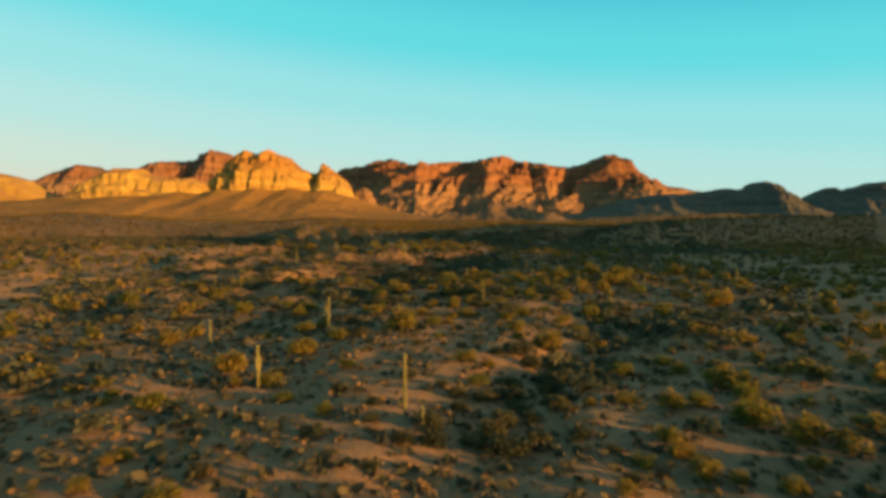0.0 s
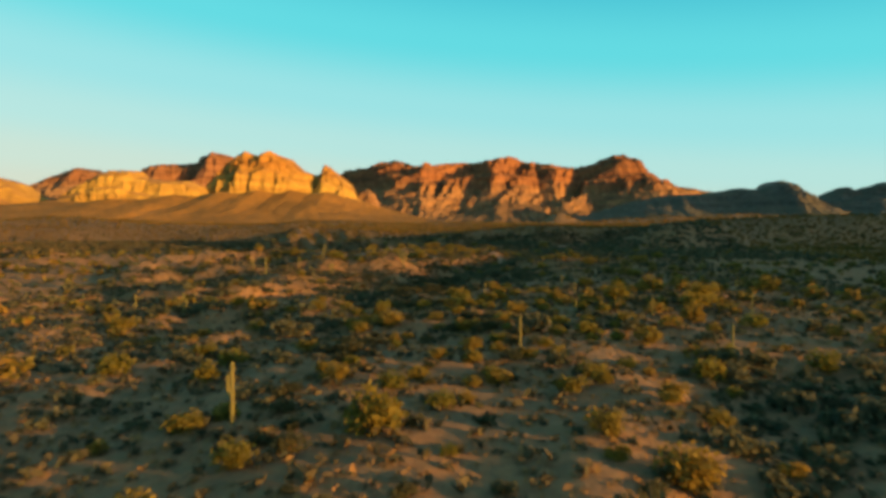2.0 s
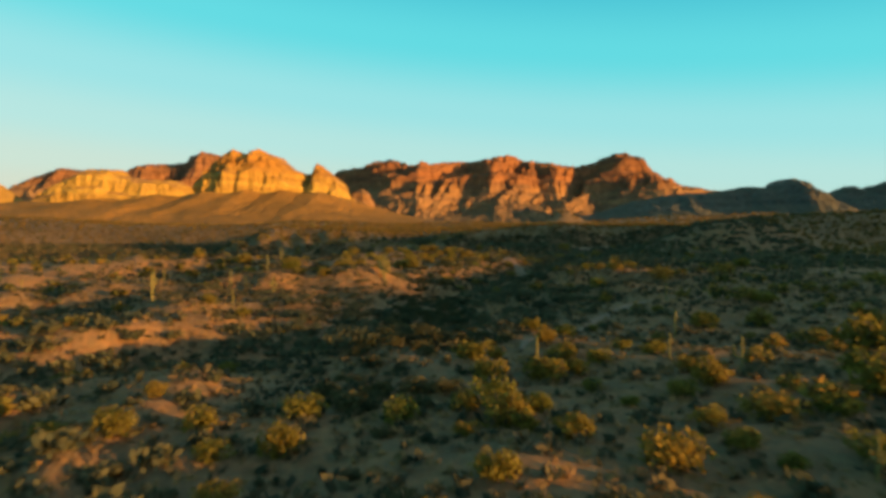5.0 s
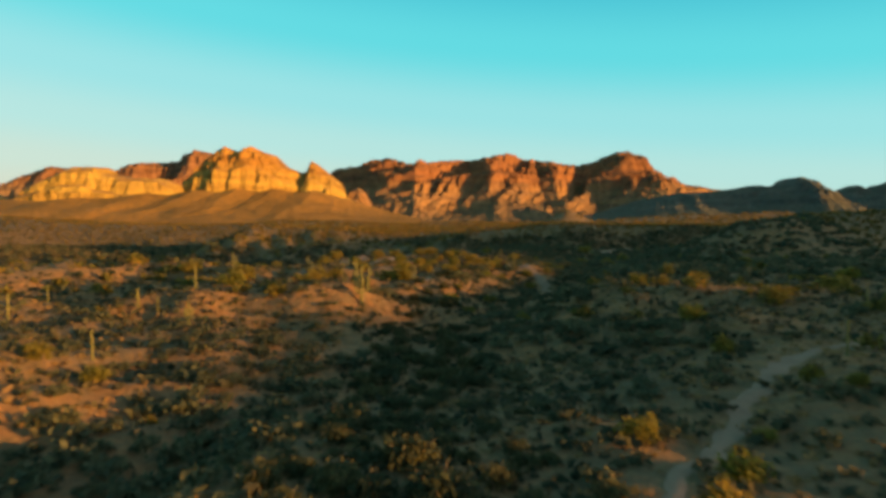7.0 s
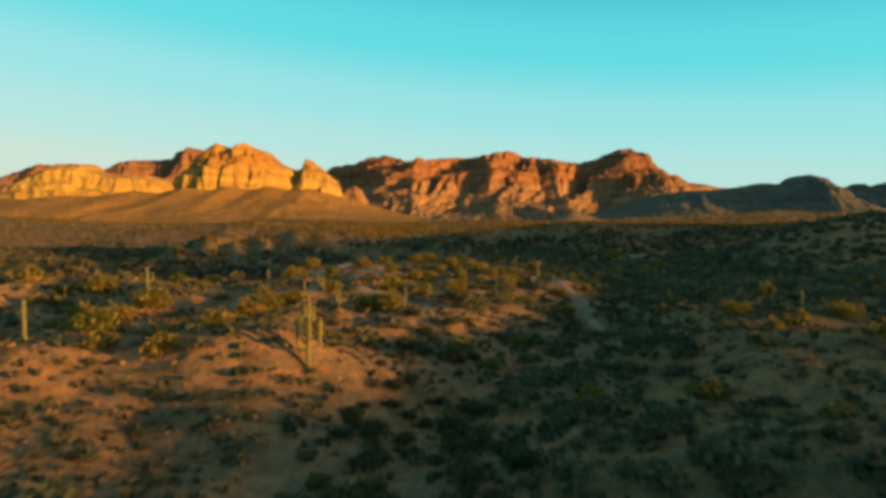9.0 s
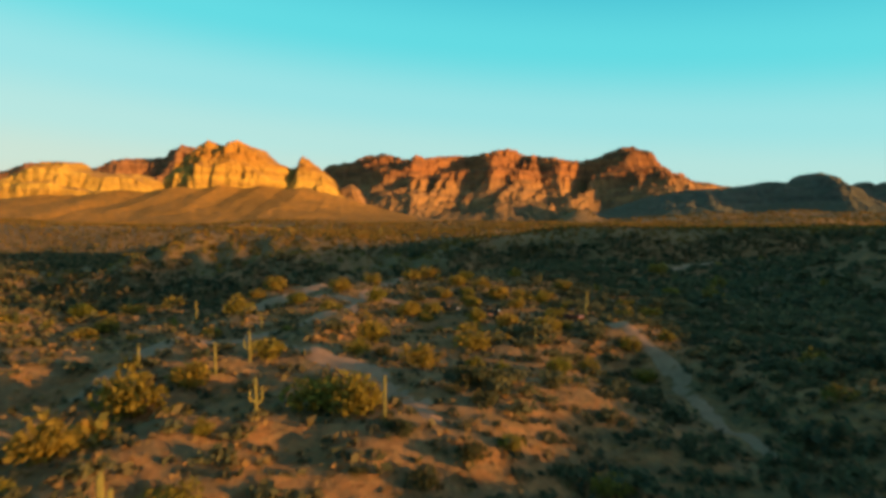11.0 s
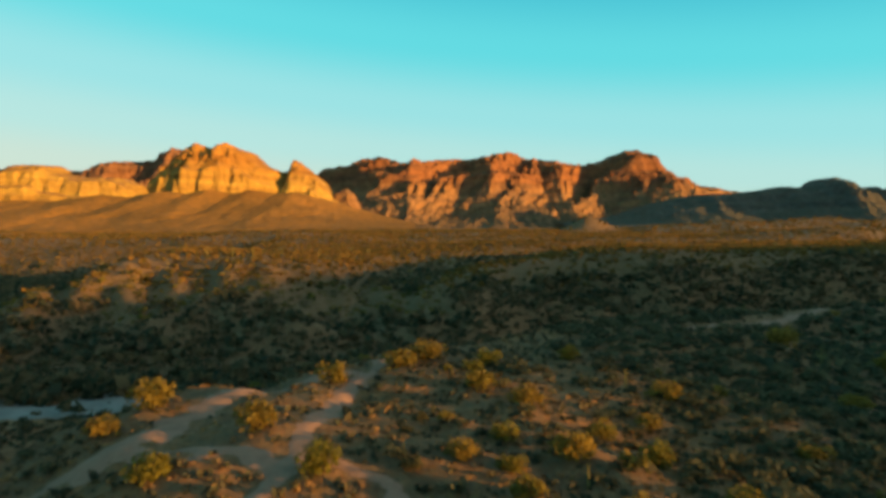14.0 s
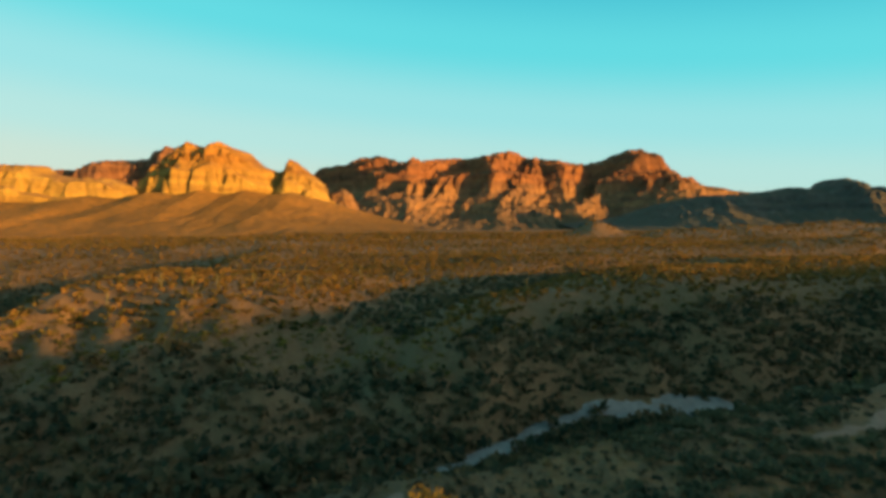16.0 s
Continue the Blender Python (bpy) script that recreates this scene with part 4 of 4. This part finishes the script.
def stand(name, px, py, s, variants, mat, label, category):
    """Many plants in one mesh: variants scaled, turned and set on the land."""
    pz = height(px, py) - 0.05
    turn = rng.uniform(0, 2 * np.pi, len(px))
    kind = rng.integers(0, len(variants), len(px))
    blocks = []
    for k, V in enumerate(variants):
        sel = kind == k
        if not sel.any():
            continue
        c, q = np.cos(turn[sel])[:, None], np.sin(turn[sel])[:, None]
        X = (V[:, 0] * c - V[:, 1] * q) * s[sel][:, None] + px[sel][:, None]
        Y = (V[:, 0] * q + V[:, 1] * c) * s[sel][:, None] + py[sel][:, None]
        Zp = V[:, 2][None, :] * s[sel][:, None] * rng.uniform(0.8, 1.2, (int(sel.sum()), 1)) + pz[sel][:, None]
        blocks.append(np.stack([X, Y, Zp], -1).reshape(-1, 3))
    V = np.concatenate(blocks)
    return tagged(new(name, soup_mesh(name, V, quads_of(V), mat)), label, category, kind="stuff")


mid_gold = [crown(24, 1.5, 1.5, 2.0, 0.68, 6, 51 + k, 0.15) for k in range(5)]
mid_olive = [crown(22, 1.6, 1.5, 1.7, 0.70, 6, 61 + k, 0.13) for k in range(5)]
bank_clump = [crown(10, 1.5, 1.4, 1.6, 0.82, 4, 91 + k, 0.28) for k in range(6)]
low_tuft = [crown(6, 0.55, 0.55, 0.5, 0.31, 3, 71 + k, 0.2) for k in range(6)]
far_clump = [crown(6, 1.9, 1.8, 2.0, 1.32, 4, 81 + k, 0.3) for k in range(6)]

fine_gold = [crown(120, 1.5, 1.5, 2.0, 0.29, 11, 151 + k, 0.15) for k in range(5)]
fine_olive = [crown(110, 1.6, 1.5, 1.7, 0.30, 11, 161 + k, 0.13) for k in range(5)]


def near_flight(rows, want):
    """The plants within fifty metres of the flight's line, or the others."""
    pick_ = ((np.abs(rows[0]) < 50) & (np.abs(rows[0]) < 14 + 0.4 * rows[1])) == want
    return [r[pick_] for r in rows]


stand("golden_scrub", *near_flight(gold_rest, True), fine_gold, SCRUB, "golden and olive bushes scattered over the mesa", "scrub")
stand("olive_scrub", *near_flight(olive_rest, True), fine_olive, DARKSCRUB, "dark olive bushes crowding the gullies", "scrub")
stand("golden_scrub", *near_flight(gold_rest, False), mid_gold, SCRUB, "golden and olive bushes scattered over the mesa", "scrub")
stand("olive_scrub", *near_flight(olive_rest, False), mid_olive, DARKSCRUB, "dark olive bushes crowding the gullies", "scrub")

# the valley of the wash and its far bank
x, y = jitter_grid(-200, 230, 320, 560, 1.7)
s_ = y - river_y(x)
sel = (y > brink_y(x) + 3) & (far_bank(x, s_ + 5 * vnoise(x / 15, y / 15, 33)) < 0.8) & (~inside_trail(x, y, 0.5) | ((np.abs(s_) < 9) & (rng.random(x.size) < 0.07))) & (rng.random(x.size) < 0.76 + 0.22 * ease(30, 5, np.abs(s_)) + 0.2 * ease(10, 40, x) - 0.12 * ease(-95, -60, x) * ease(20, 5, x) * ease(14, 26, s_))
size = np.clip(rng.lognormal(-0.35, 0.42, x.size), 0.3, np.where(s_ < -16, 1.0, 1.9)) * (1 + 0.5 * ease(18, 8, s_) * ease(3, 6, s_) * ease(-8, -30, x)) * (1 - 0.4 * ease(-4, -6, s_) * ease(-40, -50, x))
# leaf colour follows the light: golden on the sunlit upper bank, dark below
dry = (far_bank(x, s_) + 0.15 * vnoise(x / 9, y / 9, 35) > 0.42) & (x < 5)
stand("valley_thicket", x[sel & ~dry], y[sel & ~dry], size[sel & ~dry], bank_clump, BANKSCRUB, "dark thicket of mesquite along the wash", "thicket")
stand("bank_scrub", x[sel & dry], y[sel & dry], 0.78 * size[sel & dry], [crown(16, 1.6, 1.5, 1.4, 0.52, 5, 191 + k, 0.22) for k in range(6)], SCRUB, "golden and olive scrub on the bank above the wash", "scrub")

# knee-high tufts
x, y = jitter_grid(-90, 90, 22, 410, 1.4)
sel = (np.abs(x) < 16 + 0.5 * y) & ~inside_trail(x, y, 0.0) & (rng.random(x.size) < 0.54 + 0.3 * vnoise(x / 9, y / 9, 77) + 0.2 * ease(0.5, -0.4, swells(x, y)) - 0.6 * bare_share(x, y))
stand("low_shrubs", x[sel], y[sel], rng.uniform(0.5, 1.6, int(sel.sum())), low_tuft, TUFT, "knee-high dark shrubs and dry tufts on bare soil", "shrub")

# dry grass on the open soil
x, y = jitter_grid(-80, 80, 22, 392, 1.35)
sel = (np.abs(x) < 14 + 0.45 * y) & ~inside_trail(x, y, -0.2) & (gully_share(x, y) < 0.6) & (rng.random(x.size) < 0.58 + 0.35 * vnoise(x / 7, y / 7, 87) + 0.25 * ease(15, -15, x) * ease(80, 130, y) - 0.35 * bare_share(x, y))
stand("dry_grass", x[sel], y[sel], rng.uniform(0.4, 1.05, int(sel.sum())), [crown(8, 1.0, 0.85, 0.36, 0.30, 4, 171 + k, 0.18) for k in range(6)], GRASS,
      "reddish dry grass tufts scattered over bare soil", "grass")

# beyond the valley and to the sides
def plain(name, y0, y1, cell, lo, hi, variants):
    px, py = jitter_grid(-620, 620, y0, y1, cell)
    s = py - river_y(px)
    beyond = ((far_bank(px, s) > 0.72) | ((np.abs(px) > 196) & (s > -60))) & (np.abs(px) < 90 + 0.55 * py)
    beside = (np.abs(px) > 148) & (s < -30) & (np.abs(px) < 40 + 0.62 * py)
    ok = (beyond | beside) & (rng.random(px.size) < np.where(py < 620, 0.92, 0.72) + 0.25 * vnoise(px / 40, py / 40, 79))
    low = np.maximum(ease(-92, -120, px) * ease(660, 600, py) * ease(-340, -300, px), ease(4, 40, s) * ease(70, 50, s) * ease(-190, -210, px))
    for line, w, a, b in DRAWS[1:3]:
        low = np.maximum(low, np.exp(-(along(line, px, py)[0] / (0.8 * w)) ** 2))
    low = low > rng.uniform(0.25, 0.75, px.size)
    size_ = rng.uniform(lo, hi, px.size)
    # scrub in the low places gets darker leaves in place of shade
    for share, mat, kind, label in ((ok & ~low, CARPET, name, "olive and golden scrub covering the far plain"),
                                    (ok & low, BANKSCRUB, "draw_shade_scrub", "dark green scrub filling a draw, coloured for its shade")):
        if share.any():
            stand(kind, px[share], py[share], size_[share] * (1.3 if kind == "draw_shade_scrub" else 1.0), variants, mat, label, "scrub")


plain("terrace_scrub", 90, 700, 2.8, 0.28, 0.82, far_clump)
plain("plain_scrub", 700, 920, 4.2, 0.4, 0.95, far_clump)
plain("plain_scrub", 920, 1350, 7.5, 0.5, 1.25, [crown(7, 1.9, 1.8, 2.0, 1.6, 4, 181 + k, 0.3) for k in range(5)])

# thinner growth on the mesa to either side and behind
x, y = jitter_grid(-300, 300, -160, 420, 5.5)
s_ = y - river_y(x)
sel = (y < brink_y(x)) & (np.abs(x) > 18 + 0.6 * np.maximum(y, 0)) & (rng.random(x.size) < 0.35 + 0.35 * ease(0.5, -0.5, swells(x, y))) & (np.hypot(x, y) > 20)
stand("side_scrub", x[sel], y[sel], rng.uniform(0.3, 0.9, int(sel.sum())), far_clump, SCRUB, "olive and golden scrub on the open mesa", "scrub")


# ---- vehicles on the trail ----
def paint(name, col, rough=0.65, metal=0.0):
    m, n, l, b = shader(name, rough)
    p = n.new("ShaderNodeTexCoord").outputs["Object"]
    dust = ramp_node(n, l, noise_node(n, l, p, 3.0, 5), [(0.45, (0, 0, 0)), (0.75, (1, 1, 1))])
    l.new(mix_node(n, l, mix_node(n, l, 0.4, (0, 0, 0), dust), col, (0.16, 0.11, 0.075)), b.inputs["Base Color"])
    b.inputs["Metallic"].default_value = metal
    return m


VEHICLE_DARK, TYRE_BLACK = paint("dusty_black_paint", (0.012, 0.012, 0.014)), paint("tyre_rubber", (0.015, 0.015, 0.015), 0.9)
VEHICLE_RED, RIM_GREY = paint("dusty_red_paint", (0.07, 0.012, 0.010)), paint("rim_metal", (0.10, 0.10, 0.10), 0.6, 0.5)
TUBE, SEAT = paint("black_tube", (0.02, 0.02, 0.02), 0.5), paint("seat_vinyl", (0.03, 0.028, 0.026), 0.7)
LAMP, _n, _l, _b = shader("headlight_glow", 0.2)
_b.inputs["Base Color"].default_value = (0.5, 0.5, 0.48, 1)
_b.inputs["Emission Color"].default_value = (1.0, 0.93, 0.82, 1)
_b.inputs["Emission Strength"].default_value = 0.2


def box(bm, cx, cy, cz, sx, sy, sz, taper=1.0, shift=0.0):
    """A bevelled block; taper narrows its top, shift slides the top along y."""
    r = bmesh.ops.create_cube(bm, size=1.0)
    vs = r["verts"]
    for v in vs:
        k = taper if v.co.z > 0 else 1.0
        v.co = Vector((cx + v.co.x * sx * k, cy + v.co.y * sy * k + (shift if v.co.z > 0 else 0), cz + v.co.z * sz))
    es = list({e for v in vs for e in v.link_edges})
    bmesh.ops.bevel(bm, geom=es, offset=min(sx, sy, sz) * 0.14, segments=2, affect="EDGES")


def off_roader(paint_mat):
    root = new("off_road_buggy")
    bm = bmesh.new()
    box(bm, 0, 0.0, 0.62, 1.35, 2.5, 0.34)
    part("body", bm, paint_mat, root)
    bm = bmesh.new()
    box(bm, 0, 1.05, 0.86, 1.25, 0.85, 0.26, 0.86, -0.12)
    part("hood", bm, paint_mat, root)
    bm = bmesh.new()
    box(bm, 0, -1.0, 0.88, 1.3, 0.75, 0.28, 0.92)
    part("cargo_box", bm, VEHICLE_DARK, root)
    for sx in (-1, 1):
        for yy in (0.98, -0.98):
            bm = bmesh.new()
            box(bm, 0.68 * sx, yy, 0.86, 0.30, 0.86, 0.10)
            part("fender", bm, paint_mat, root)
    bm = bmesh.new()
    for s in (-1, 1):
        for a, b in (((0.60, 0.72, 0.95), (0.50, 0.25, 1.72)), ((0.50, 0.25, 1.72), (0.50, -0.62, 1.76)), ((0.50, -0.62, 1.76), (0.58, -1.05, 0.98))):
            limb(bm, (a[0] * s, a[1], a[2]), (b[0] * s, b[1], b[2]), 0.035, 0.035, 8)
    for yy, zz in ((0.25, 1.72), (-0.62, 1.76)):
        limb(bm, (-0.50, yy, zz), (0.50, yy, zz), 0.035, 0.035, 8)
    part("roll_cage", bm, TUBE, root)
    bm = bmesh.new()
    box(bm, 0, -0.18, 1.80, 1.12, 1.05, 0.05)
    part("roof", bm, VEHICLE_DARK, root)
    for s in (-1, 1):
        bm = bmesh.new()
        box(bm, 0.32 * s, -0.15, 0.86, 0.5, 0.5, 0.16)
        box(bm, 0.32 * s, -0.42, 1.15, 0.48, 0.14, 0.58)
        part("seat", bm, SEAT, root)
    for sx in (-1, 1):
        for yy in (0.98, -0.98):
            bm = bmesh.new()
            bmesh.ops.create_cone(bm, cap_ends=True, segments=24, radius1=0.36, radius2=0.36, depth=0.27, matrix=Matrix.Rotation(radians(90), 4, "Y"))
            bmesh.ops.bevel(bm, geom=[e for e in bm.edges if abs(e.verts[0].co.x - e.verts[1].co.x) < 0.01], offset=0.05, segments=2, affect="EDGES")
            tyre = part("tyre", bm, TYRE_BLACK, root)
            tyre.location = (0.70 * sx, yy, 0.36)
            bm = bmesh.new()
            bmesh.ops.create_cone(bm, cap_ends=True, segments=18, radius1=0.19, radius2=0.16, depth=0.05,
                                  matrix=Matrix.Translation((0.15 * sx, 0, 0)) @ Matrix.Rotation(radians(90 * sx), 4, "Y"))
            part("rim", bm, RIM_GREY, tyre)
        bm = bmesh.new()
        bmesh.ops.create_uvsphere(bm, u_segments=12, v_segments=8, radius=0.09, matrix=Matrix.Translation((0.42 * sx, 1.44, 0.84)) @ Matrix.Diagonal((1.2, 0.5, 1, 1)))
        part("headlight", bm, LAMP, root, "lit white headlight")
    return root


def set_on_trail(ob, x, y, turn):
    m = pose(x, y, float(height(x, y)) + 0.02, 0, 0, turn)
    ob.matrix_basis = m
    ob.scale = (0.92, 0.92, 0.92)
    return ob


black_car, red_car = off_roader(VEHICLE_DARK), off_roader(VEHICLE_RED)
set_on_trail(black_car, 9.6, 316.6, -112)
tagged(black_car, "dusty black off-road buggy with lit headlights on a trail", "buggy", "buggies on the trail")
tagged(copy_thing(black_car, pose(3.9, 322.6, float(height(3.9, 322.6)) + 0.02, 0, 0, -115)), group="buggies on the trail")
set_on_trail(red_car, 19.9, 307.9, -138)
tagged(red_car, "dusty dark red off-road buggy with lit headlights on a trail", "buggy", "buggies on the trail")
